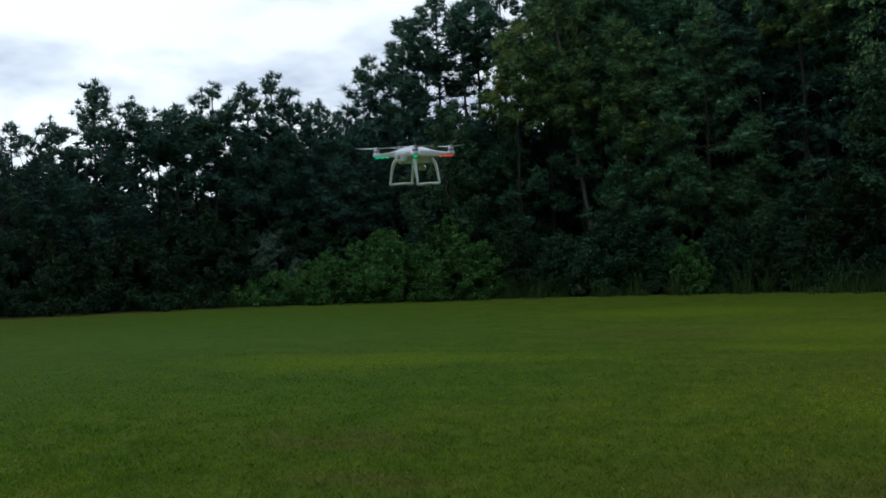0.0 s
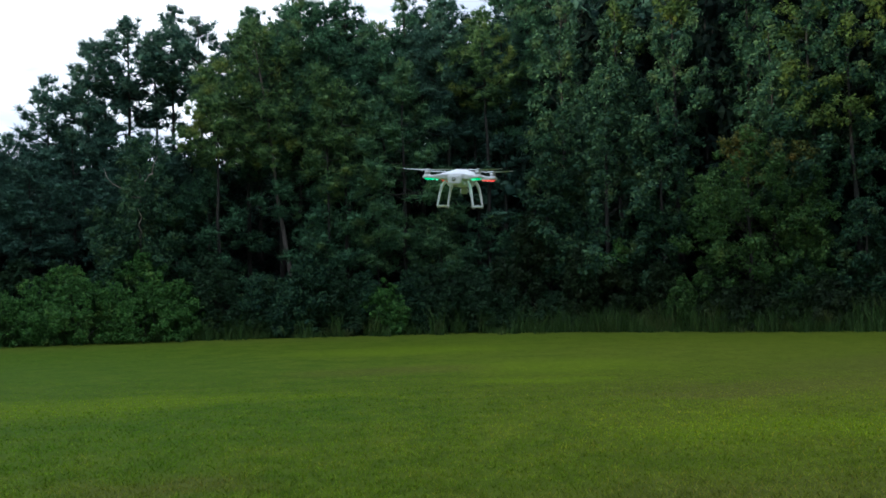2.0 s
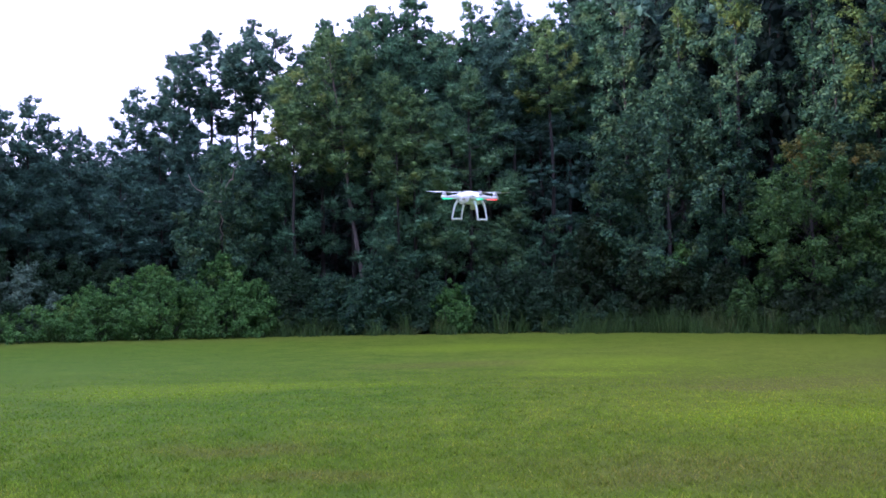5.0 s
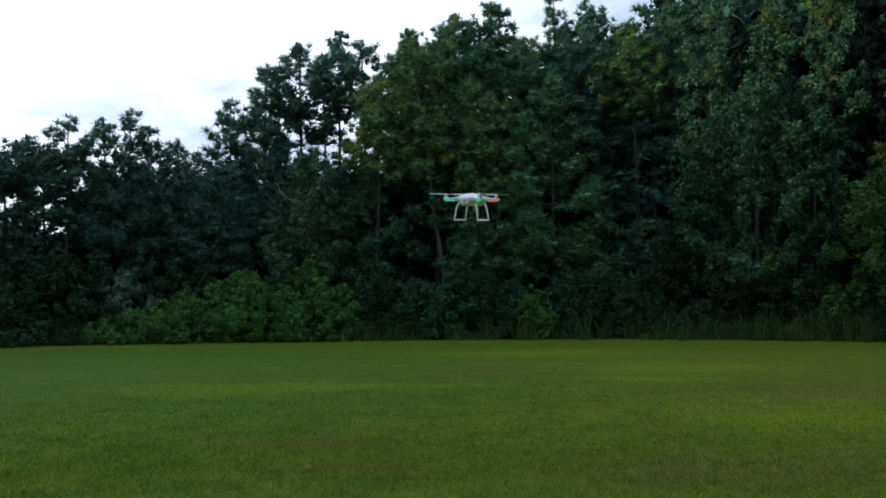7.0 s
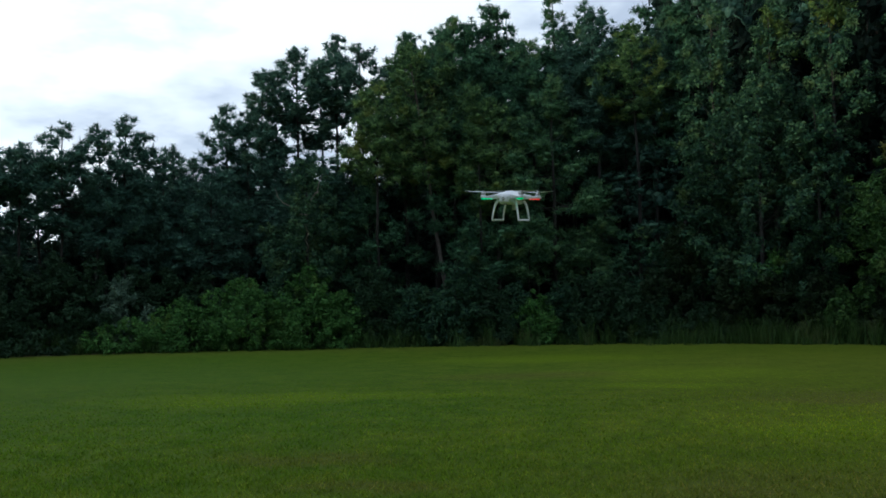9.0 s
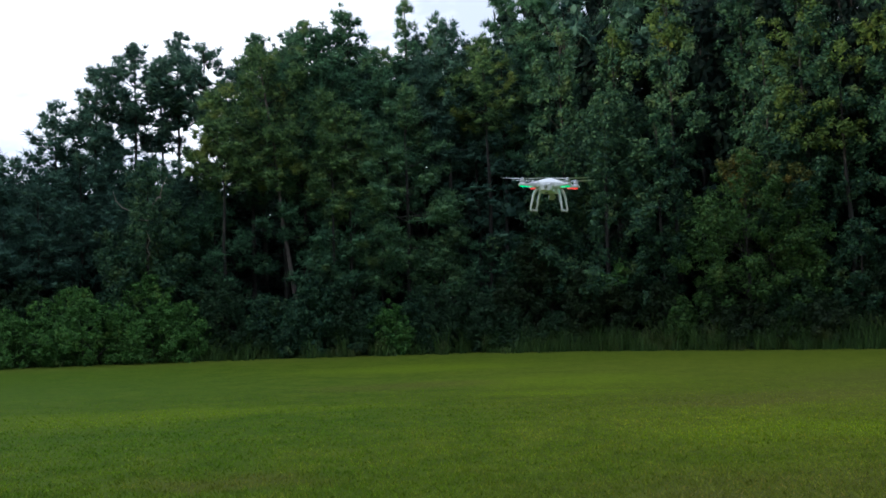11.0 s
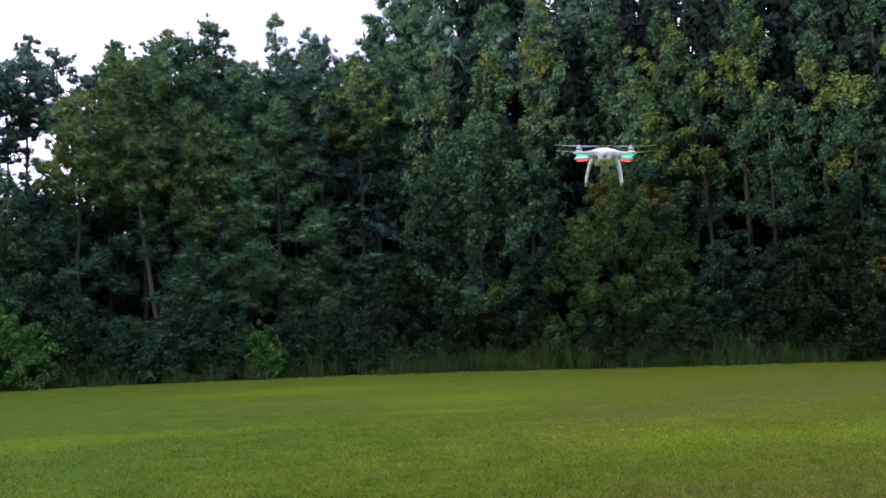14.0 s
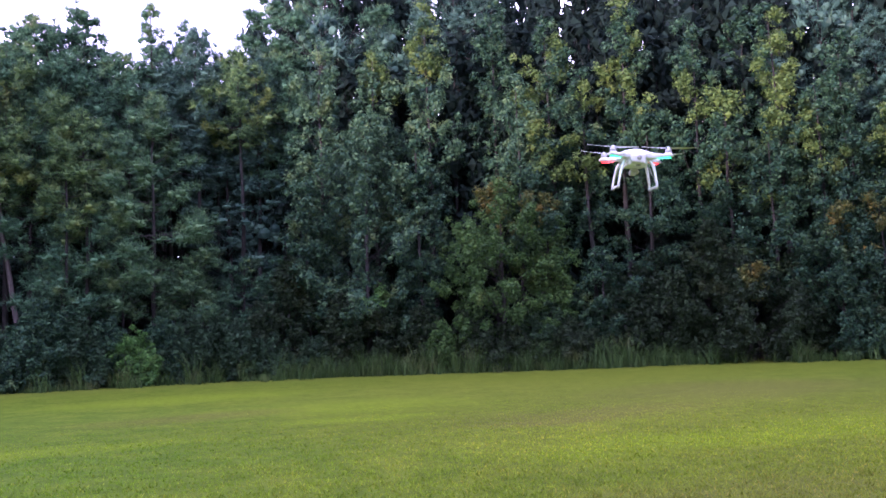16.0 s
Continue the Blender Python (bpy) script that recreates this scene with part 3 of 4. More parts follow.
pine(-28.5, 35.5, 9.4, 1.63, NEEDLES_BLUE, 0.18)
pine(-26.8, 36.2, 11.2, 2.68, NEEDLES_BLUE, 0.19, power=1.2)
pine(-25.9, 38.0, 10.5, 2.00, NEEDLES_BLUE, 0.20)
pine(-23.6, 38.3, 10.0, 1.64, NEEDLES_BLUE, 0.76)
pine(-21.7, 38.8, 11.0, 1.73, NEEDLES_BLUE, 0.51)
pine(-20.5, 39.5, 11.0, 2.23, NEEDLES_BLUE, 0.44, power=2.6)
pine(-19.5, 40.6, 11.6, 1.24, NEEDLES_BLUE, 0.40, power=1.3)
pine(-19.1, 41.8, 11.0, 1.11, NEEDLES_BLUE, 0.58)
pine(-18.5, 44.3, 10.8, 0.77, NEEDLES_BLUE, 0.50, power=1.0)
pine(-17.1, 43.8, 10.0, 1.14, NEEDLES_BLUE, 0.50)
pine(-18.3, 42.2, 9.8, 1.67, NEEDLES_BLUE, 0.39)
pine(-24.9, 38.7, 9.6, 1.86, NEEDLES_BLUE, 0.77)
# Tall pines with bare trunks behind the leafy tree.
pine(-15.1, 43.4, 12.6, 1.41, NEEDLES_BLUE, 0.63)
pine(-13.6, 43.9, 14.5, 1.63, NEEDLES_BLUE, 0.55)
pine(-11.7, 44.5, 15.9, 2.08, NEEDLES_BLUE, 0.74, power=2.4, wide=0.5, density=1.35)
pine(-9.8, 45.4, 16.6, 1.27, NEEDLES_BLUE, 0.73, power=1.4)
pine(-8.4, 45.2, 16.0, 2.07, NEEDLES_BLUE, 0.72, power=2.4, wide=0.5, density=1.35)
pine(-7.3, 46.4, 15.2, 1.13, NEEDLES_BLUE, 0.66)
pine(-13.8, 42.3, 9.8, 2.16, NEEDLES_BLUE, 0.38)
pine(-15.2, 41.3, 8.6, 1.78, NEEDLES_BLUE, 0.40)
pine(-11.9, 42.9, 8.7, 1.80, NEEDLES_BLUE, 0.43)
pine(-9.2, 43.0, 9.6, 1.42, NEEDLES_BLUE, 0.54, density=0.6)
pine(-23.4, 40.2, 9.8, 2.07, NEEDLES_BLUE, 0.48)
pine(-21.0, 41.5, 9.1, 2.25, NEEDLES_BLUE, 0.49)
pine(-19.4, 41.2, 8.7, 1.84, NEEDLES_BLUE, 0.44)
pine(-10.9, 45.7, 14.8, 1.51, NEEDLES_BLUE, 0.70)
pine(-13.1, 44.9, 13.1, 1.88, NEEDLES_BLUE, 0.69)
pine(-17.1, 42.2, 8.2, 2.02, NEEDLES_BLUE, 0.43)
pine(-10.9, 43.9, 10.0, 1.82, NEEDLES_BLUE, 0.41)
pine(-8.6, 44.2, 10.0, 1.67, NEEDLES_BLUE, 0.40)
pine(-7.1, 45.0, 11.6, 1.32, NEEDLES_BLUE, 0.43)
pine(-12.7, 43.6, 10.2, 1.68, NEEDLES_BLUE, 0.40)
pine(-9.8, 43.1, 8.7, 2.14, NEEDLES, 0.39)
# The leafy tree and the leaning pine.
broadleaf(-10.1, 40.0, 9.4, 1.94, LEAVES_PALE, 0.21, dead=4, density=1.2, power=2.2)
broadleaf(-11.1, 39.3, 5.1, 1.47, LEAVES, 0.18)
pine(-3.3, 42.4, 14.9, 2.97, NEEDLES_PALE, 0.53, density=1.3, wide=0.45, bark=BARK_LIT, label='tall leaning pine with bare lower trunk and pale needles', lean=-0.125)
pine(-6.9, 41.4, 11.9, 1.60, NEEDLES_PALE, 0.66, density=1.2, power=2.2)
pine(-7.5, 42.5, 8.0, 2.27, NEEDLES, 0.17, power=1.4, density=0.9)
# The pine stand in the middle.
pine(-5.9, 44.1, 16.1, 1.06, NEEDLES, 0.45, power=1.2)
pine(-3.4, 44.4, 16.9, 1.91, NEEDLES, 0.45, power=2.5, density=1.2)
pine(-1.0, 44.5, 17.8, 1.28, NEEDLES, 0.50, power=1.1)
pine(-2.7, 44.1, 16.4, 1.34, NEEDLES, 0.59, power=2.6)
pine(-4.2, 43.8, 15.4, 1.66, NEEDLES, 0.57, power=2.2)
pine(0.4, 44.2, 15.3, 1.34, NEEDLES, 0.59)
pine(-1.9, 43.8, 15.1, 1.99, NEEDLES, 0.43)
pine(2.6, 44.5, 15.2, 1.70, NEEDLES_BLUE, 0.51)
pine(6.5, 43.3, 15.3, 1.50, NEEDLES_BLUE, 0.55)
pine(7.9, 43.3, 15.8, 1.51, NEEDLES, 0.54)
pine(-3.2, 42.9, 11.9, 1.95, NEEDLES, 0.44)
pine(2.0, 45.0, 18.2, 0.92, NEEDLES, 0.55, power=0.9, density=0.8)
pine(3.3, 45.4, 17.6, 0.55, NEEDLES, 0.57, power=0.9, density=0.8)
pine(3.8, 43.8, 16.8, 1.51, NEEDLES_BLUE, 0.53, power=2.0, density=1.2)
pine(5.5, 42.6, 15.6, 1.80, NEEDLES_PALE, 0.69, power=1.5)
pine(0.7, 43.0, 14.3, 1.96, NEEDLES, 0.49, power=1.6)
pine(-1.1, 40.6, 11.7, 1.23, NEEDLES_PALE, 0.71, power=1.6, label='slender young pine with yellow-green needles')
pine(-2.0, 40.7, 10.1, 0.99, NEEDLES_PALE, 0.61, power=1.5, label='slender young pine with yellow-green needles')
pine(1.5, 41.0, 12.6, 2.86, NEEDLES_FRESH, 0.30, density=0.75, puff=1.15, wide=0.3, power=1.5, label='broad pine with layered puffs of bright needles')
pine(-1.0, 41.2, 7.9, 2.18, NEEDLES, 0.37, density=0.8)
pine(10.5, 46.3, 22.1, 4.37, NEEDLES, 0.62, density=1.1)
pine(17.2, 43.2, 21.0, 2.51, NEEDLES_BLUE, 0.70)
pine(-5.7, 45.2, 15.6, 1.58, NEEDLES, 0.58, power=3.0, low=0.8, tufts=18, density=0.85)
pine(-4.8, 45.7, 15.7, 1.60, NEEDLES_BLUE, 0.58, power=3.0, low=0.8, tufts=18, density=0.85)
pine(-3.8, 46.2, 16.3, 1.62, NEEDLES, 0.57, power=3.0, low=0.8, tufts=18, density=0.85)
pine(-2.3, 45.5, 16.1, 1.59, NEEDLES_BLUE, 0.57, power=3.0, low=0.8, tufts=18, density=0.85)
pine(-1.1, 46.0, 16.4, 1.60, NEEDLES, 0.56, power=3.0, low=0.8, tufts=18, density=0.85)
pine(-0.1, 46.4, 16.0, 1.62, NEEDLES_BLUE, 0.58, power=3.0, low=0.8, tufts=18, density=0.85)
pine(1.2, 45.6, 15.3, 1.59, NEEDLES, 0.60, power=3.0, low=0.8, tufts=18, density=0.85)
pine(2.4, 45.9, 16.5, 1.61, NEEDLES_BLUE, 0.57, power=3.0, low=0.8, tufts=18, density=0.85)
pine(3.6, 46.3, 16.5, 1.63, NEEDLES, 0.57, power=3.0, low=0.8, tufts=18, density=0.85)
pine(4.8, 45.4, 16.0, 1.60, NEEDLES_BLUE, 0.58, power=3.0, low=0.8, tufts=18, density=0.85)
pine(6.1, 45.6, 15.7, 1.61, NEEDLES, 0.60, power=3.0, low=0.8, tufts=18, density=0.85)
pine(7.4, 45.8, 16.4, 1.63, NEEDLES_BLUE, 0.58, power=3.0, low=0.8, tufts=18, density=0.85)
pine(8.8, 44.7, 16.2, 1.60, NEEDLES, 0.57, power=3.0, low=0.8, tufts=18, density=0.85)
pine(-5.4, 44.9, 16.3, 1.01, NEEDLES, 0.61, power=3.2, low=0.9, tufts=18, density=0.9)
pine(-4.5, 45.4, 16.7, 1.24, NEEDLES_BLUE, 0.60, power=3.2, low=0.9, tufts=18, density=0.9)
pine(-3.4, 45.1, 17.0, 1.59, NEEDLES, 0.58, power=3.2, low=0.9, tufts=18, density=0.9)
pine(-2.4, 45.5, 17.1, 1.46, NEEDLES_BLUE, 0.58, power=3.2, low=0.9, tufts=18, density=0.9)
pine(-1.2, 45.2, 17.6, 1.23, NEEDLES, 0.56, power=3.2, low=0.9, tufts=18, density=0.9)
pine(-0.3, 45.6, 16.3, 1.02, NEEDLES_BLUE, 0.60, power=3.2, low=0.9, tufts=18, density=0.9)
pine(1.1, 45.2, 15.7, 1.44, NEEDLES, 0.62, power=3.2, low=0.9, tufts=18, density=0.9)
pine(2.3, 45.5, 16.9, 1.24, NEEDLES_BLUE, 0.58, power=3.2, low=0.9, tufts=18, density=0.9)
pine(3.1, 45.1, 16.2, 1.08, NEEDLES, 0.59, power=3.2, low=0.9, tufts=18, density=0.9)
pine(4.2, 45.4, 17.1, 1.38, NEEDLES_BLUE, 0.56, power=3.2, low=0.9, tufts=18, density=0.9)
pine(5.3, 44.9, 15.9, 1.15, NEEDLES, 0.60, power=3.2, low=0.9, tufts=18, density=0.9)
pine(6.6, 45.1, 16.7, 1.63, NEEDLES_BLUE, 0.57, power=3.2, low=0.9, tufts=18, density=0.9)
pine(8.0, 44.5, 16.8, 1.62, NEEDLES, 0.55, power=3.2, low=0.9, tufts=18, density=0.9)
pine(0.3, 41.0, 6.3, 1.74, NEEDLES_FRESH, 0.42, density=0.6, low=0.9)
pine(3.3, 41.1, 5.7, 1.63, NEEDLES_FRESH, 0.40, density=0.6, low=0.9)
pine(-2.1, 41.2, 6.0, 1.75, NEEDLES, 0.41, density=0.6, low=0.9)
pine(5.4, 41.2, 5.4, 1.46, NEEDLES, 0.37, density=0.6, low=0.9)
# Sweetgums.
broadleaf(9.0, 40.2, 15.8, 1.99, LEAVES_PALE, 0.25, power=1.8)
broadleaf(11.4, 40.0, 16.0, 1.62, LEAVES_PALE, 0.35, top_mat=LEAVES_GOLD, share=0.42, high=0.55)
broadleaf(13.8, 38.8, 17.4, 1.66, LEAVES_PALE, 0.35, top_mat=LEAVES_GOLD, share=0.45, high=0.5)
broadleaf(10.3, 38.2, 11.9, 3.25, LEAVES_PALE, 0.13, wide=0.3, power=1.4, density=1.15)
broadleaf(7.8, 39.0, 9.0, 1.59, LEAVES, 0.20, power=1.6)
broadleaf(12.7, 37.7, 10.8, 1.60, LEAVES, 0.22)
broadleaf(17.0, 38.9, 18.0, 1.58, LEAVES, 0.34)
broadleaf(18.6, 36.1, 16.3, 1.98, LEAVES, 0.35, top_mat=LEAVES_GOLD, share=0.36, high=0.4)
broadleaf(16.7, 35.9, 13.4, 1.60, LEAVES_PALE, 0.35)
broadleaf(17.7, 35.0, 11.4, 1.59, LEAVES, 0.30, top_mat=LEAVES_GOLD, share=0.18, high=0.6)
broadleaf(21.3, 34.3, 16.9, 1.70, LEAVES, 0.38, top_mat=LEAVES_GOLD, share=0.48, high=0.45)
broadleaf(19.5, 34.5, 13.4, 1.13, LEAVES, 0.42, top_mat=LEAVES_GOLD, share=0.48, high=0.4)
broadleaf(21.6, 32.8, 12.1, 1.78, LEAVES, 0.24, top_mat=LEAVES_GOLD, share=0.18, high=0.6)
broadleaf(23.8, 32.4, 15.4, 1.77, LEAVES, 0.35, top_mat=LEAVES_GOLD, share=0.3, high=0.5)
broadleaf(24.1, 30.9, 11.8, 1.48, LEAVES, 0.18, top_mat=LEAVES_GOLD, share=0.39, high=0.5)
broadleaf(27.0, 32.8, 16.7, 1.47, LEAVES, 0.37)
broadleaf(26.4, 30.0, 15.8, 1.64, LEAVES, 0.34, top_mat=LEAVES_GOLD, share=0.48, high=0.4)
broadleaf(25.1, 29.6, 10.4, 1.39, LEAVES, 0.26, top_mat=LEAVES_GOLD, share=0.42, high=0.4)
broadleaf(27.0, 28.7, 11.9, 1.14, LEAVES, 0.32, top_mat=LEAVES_GOLD, share=0.45, high=0.5)
broadleaf(28.4, 28.7, 14.2, 1.61, LEAVES, 0.30)
broadleaf(27.9, 27.8, 10.2, 1.62, LEAVES, 0.27)
pine(31.4, 29.3, 15.6, 2.09, NEEDLES_BLUE, 0.52)
broadleaf(29.4, 27.1, 11.1, 1.65, LEAVES, 0.24, top_mat=LEAVES_GOLD, share=0.24)
broadleaf(30.9, 26.1, 13.8, 2.25, LEAVES, 0.22)
broadleaf(31.9, 25.0, 12.8, 2.25, LEAVES, 0.09)
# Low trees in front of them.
broadleaf(15.3, 35.0, 8.4, 2.99, OLIVE, 0.18, top_mat=LEAVES_RUST, leaf=0.12, share=0.6, high=0.8, wide=0.4, power=3.0, low=0.8, density=2.3, size=0.26, fat=0.33, label='low round dark tree with rust and gold tinged top')
broadleaf(17.4, 34.5, 7.7, 1.12, OLIVE, 0.28, top_mat=LEAVES_RUST, leaf=0.12, share=0.6, high=0.8, power=2.4, density=1.8, size=0.26, label='low tree with orange tinged top')
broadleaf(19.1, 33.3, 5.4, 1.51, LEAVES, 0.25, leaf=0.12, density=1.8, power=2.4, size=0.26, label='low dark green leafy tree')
broadleaf(26.4, 27.3, 6.7, 1.61, LEAVES, 0.24, top_mat=LEAVES_RUST, leaf=0.12, share=0.4, high=0.8, density=1.9, power=2.4, size=0.26, label='low green tree with gold tinged top')
broadleaf(27.3, 26.1, 6.6, 1.95, LEAVES, 0.24, top_mat=LEAVES_RUST, leaf=0.12, share=0.45, high=0.75, density=1.9, power=2.4, size=0.26, label='low green tree with gold tinged top')
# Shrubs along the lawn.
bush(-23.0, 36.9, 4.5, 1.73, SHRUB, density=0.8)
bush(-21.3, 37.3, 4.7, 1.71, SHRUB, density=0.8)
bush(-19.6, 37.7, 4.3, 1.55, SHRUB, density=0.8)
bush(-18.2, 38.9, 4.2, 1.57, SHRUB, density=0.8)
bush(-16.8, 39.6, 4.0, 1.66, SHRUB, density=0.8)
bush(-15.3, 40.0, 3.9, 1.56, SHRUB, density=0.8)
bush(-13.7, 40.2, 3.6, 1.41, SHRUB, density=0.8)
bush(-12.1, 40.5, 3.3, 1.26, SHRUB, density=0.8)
bush(22.6, 30.5, 5.9, 1.74, SHADE_SHRUB, density=1.2)
bush(23.5, 29.1, 4.0, 2.63, SHADE_SHRUB, top_mat=LEAVES_RUST, share=0.35, high=0.85, density=1.2)
bush(20.9, 31.0, 4.0, 1.19, SHADE_SHRUB)
bush(25.0, 28.1, 3.0, 1.21, SHADE_SHRUB)
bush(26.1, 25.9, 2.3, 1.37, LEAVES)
bush(28.1, 24.9, 4.0, 2.42, SHADE_SHRUB)
bush(20.0, 32.3, 3.4, 1.45, SHADE_SHRUB)
bush(21.2, 32.7, 4.9, 1.49, SHADE_SHRUB)
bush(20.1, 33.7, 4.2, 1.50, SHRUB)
bush(25.8, 29.3, 4.5, 1.50, SHADE_SHRUB)
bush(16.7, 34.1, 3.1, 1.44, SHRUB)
bush(14.9, 33.9, 2.0, 1.87, SHADE_SHRUB)
bush(17.3, 32.9, 2.1, 1.65, SHADE_SHRUB)
bush(6.9, 38.7, 5.3, 1.33, SHADE_SHRUB)
bush(8.8, 37.6, 3.7, 1.26, SHADE_SHRUB)
bush(10.4, 37.2, 3.8, 1.26, SHADE_SHRUB, top_mat=VINE, share=0.8, high=0.8)
bush(12.0, 36.3, 3.0, 0.96, SHADE_SHRUB)
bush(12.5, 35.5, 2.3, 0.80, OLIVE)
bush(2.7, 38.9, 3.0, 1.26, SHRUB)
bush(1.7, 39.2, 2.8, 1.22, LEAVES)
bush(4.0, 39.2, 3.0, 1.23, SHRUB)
bush(5.6, 39.0, 3.0, 1.13, SHADE_SHRUB)
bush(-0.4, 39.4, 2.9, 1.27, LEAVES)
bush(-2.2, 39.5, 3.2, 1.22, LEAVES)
bush(13.7, 35.7, 2.6, 1.20, SHADE_SHRUB)
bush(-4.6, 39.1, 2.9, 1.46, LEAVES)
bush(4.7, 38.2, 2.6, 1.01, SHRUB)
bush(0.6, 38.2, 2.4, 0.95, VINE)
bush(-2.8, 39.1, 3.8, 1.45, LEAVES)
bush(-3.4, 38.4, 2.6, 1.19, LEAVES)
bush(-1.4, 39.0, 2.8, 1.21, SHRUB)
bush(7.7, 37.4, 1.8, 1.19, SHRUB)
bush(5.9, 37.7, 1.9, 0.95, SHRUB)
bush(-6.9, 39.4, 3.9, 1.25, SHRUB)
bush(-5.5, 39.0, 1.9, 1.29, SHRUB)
bush(-8.3, 38.5, 2.7, 1.03, VINE)
bush(-18.2, 37.8, 3.6, 1.3, FERN)
for vx, vy, vh, vr in ((-17.2, 36.6, 1.6, 2.2), (-14.6, 37.1, 2.2, 2.3), (-11.8, 37.5, 2.9, 2.4), (-9.2, 37.7, 2.6, 2.1), (-15.8, 38.6, 2.5, 2.2), (-12.9, 38.8, 3.5, 2.3), (-9.8, 39.0, 3.9, 2.0)):
    bush(vx, vy, vh, vr, VINE, leaf=0.095, density=1.25, size=0.2, label="bright green vine-covered thicket beside the lawn", category="thicket")
bush(-28.1, 33.6, 4.0, 3.1)
bush(-24.4, 35.5, 3.8, 2.9)
bush(-21.2, 37.3, 4.1, 2.3)
bush(-26.1, 33.4, 2.1, 2.9)
bush(-21.5, 35.2, 1.4, 2.5)

def skyline(az):
    return float(np.interp(az, [-55, -30, -22, -18, -9, -7, -5, 0, 5, 8, 12, 60], [7.7, 7.7, 8.6, 9.4, 11.0, 11.4, 13.6, 15.2, 14.8, 17.5, 25.0, 25.0]))


# Inner rows: trees that fill the wood behind its edge, coloured as deep shade.
INSIDE = "dark filler tree, shade in its leaf colour"
INNER = [broadleaf(0, 0, 10, 2.9, DEEP_SHADE, 0.03, 0.30, 10, "filler_tree", INSIDE, "trees inside the wood", density=0.75, size=0.5, fat=0.55, per_m=2.8),
         broadleaf(0, 0, 10, 3.2, DEEP_SHADE, 0.03, 0.40, 8, "filler_tree", INSIDE, "trees inside the wood", density=0.65, size=0.58, fat=0.55, per_m=2.6),
         broadleaf(0, 0, 10, 3.2, DEEP_SHADE, 0.03, 0.55, 6, "filler_tree", INSIDE, "trees inside the wood", density=0.6, size=0.66, fat=0.55, per_m=2.4),
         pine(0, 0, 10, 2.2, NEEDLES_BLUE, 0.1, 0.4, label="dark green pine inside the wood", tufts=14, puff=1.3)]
for tree, spot in zip(INNER, ((-31.5, 43.5, 0), (-20.5, 48.5, 0), (-38.0, 48.0, 0), (-28.5, 43.0, 0))):
    tree.location = spot
inner_rng = random.Random(5)
for row, (depth_in, share, step) in enumerate(((6.0, 0.70, 3.0), (11.0, 0.82, 3.6), (18.0, 0.84, 4.2))):
    az = -52.0 + row
    while az < 60:
        d = float(np.interp(az, [-45, 0, 45], [44.5, 39.5, 38.0])) + depth_in + inner_rng.uniform(-1.2, 1.2)
        wide = 1.1 if az < 6 else 1.4
        hh = skyline(az) * share * d / 42 * inner_rng.uniform(0.86, 1.06)
        if -36 < az < -31:      # open under the crowns here: only low brush
            hh = 5.4 * d / 45
        m = pose(d * math.sin(radians(az)), d * math.cos(radians(az)), 0, 0, 0, inner_rng.uniform(0, 360)) @ Matrix.Diagonal((wide, wide, hh / 10, 1))
        copy_thing(INNER[inner_rng.choice([0, 0, 0, 3] if row == 0 or (row == 1 and az > 14) else [1, 1, 1, 3] if row < 3 else [2, 2, 2, 3])], m)
        az += step * inner_rng.uniform(0.8, 1.2) * (1.0 if az < 6 else 0.72)

# Unseen trees added round the lawn's left side, keeping low sun off the grass.
side_az = -56.0
while side_az > -128:
    d = inner_rng.uniform(41, 47)
    m = pose(d * math.sin(radians(side_az)), d * math.cos(radians(side_az)), 0, 0, 0, inner_rng.uniform(0, 360)) @ Matrix.Diagonal((1.5, 1.5, inner_rng.uniform(1.9, 2.2), 1))
    copy_thing(INNER[2], m)
    side_az -= inner_rng.uniform(4.0, 5.0)

# Unseen trees added on the right and far sides to cut low skylight.
side_az = 62.0
while side_az < 232:
    d = inner_rng.uniform(30, 35) + 11 * min(1.0, max(0.0, (side_az - 95) / 20))
    m = pose(d * math.sin(radians(side_az)), d * math.cos(radians(side_az)), 0, 0, 0, inner_rng.uniform(0, 360)) @ Matrix.Diagonal((1.5, 1.5, inner_rng.uniform(1.9, 2.3), 1))
    copy_thing(INNER[2], m)
    side_az += inner_rng.uniform(4.5, 5.5)

# ---- tall grass and weeds along the edge ----
def edge_range(az):
    return float(np.interp(az, [-50, -30, -15, 0, 15, 30, 50], [43.5, 41.0, 38.6, 37.6, 36.4, 35.6, 35.4]))


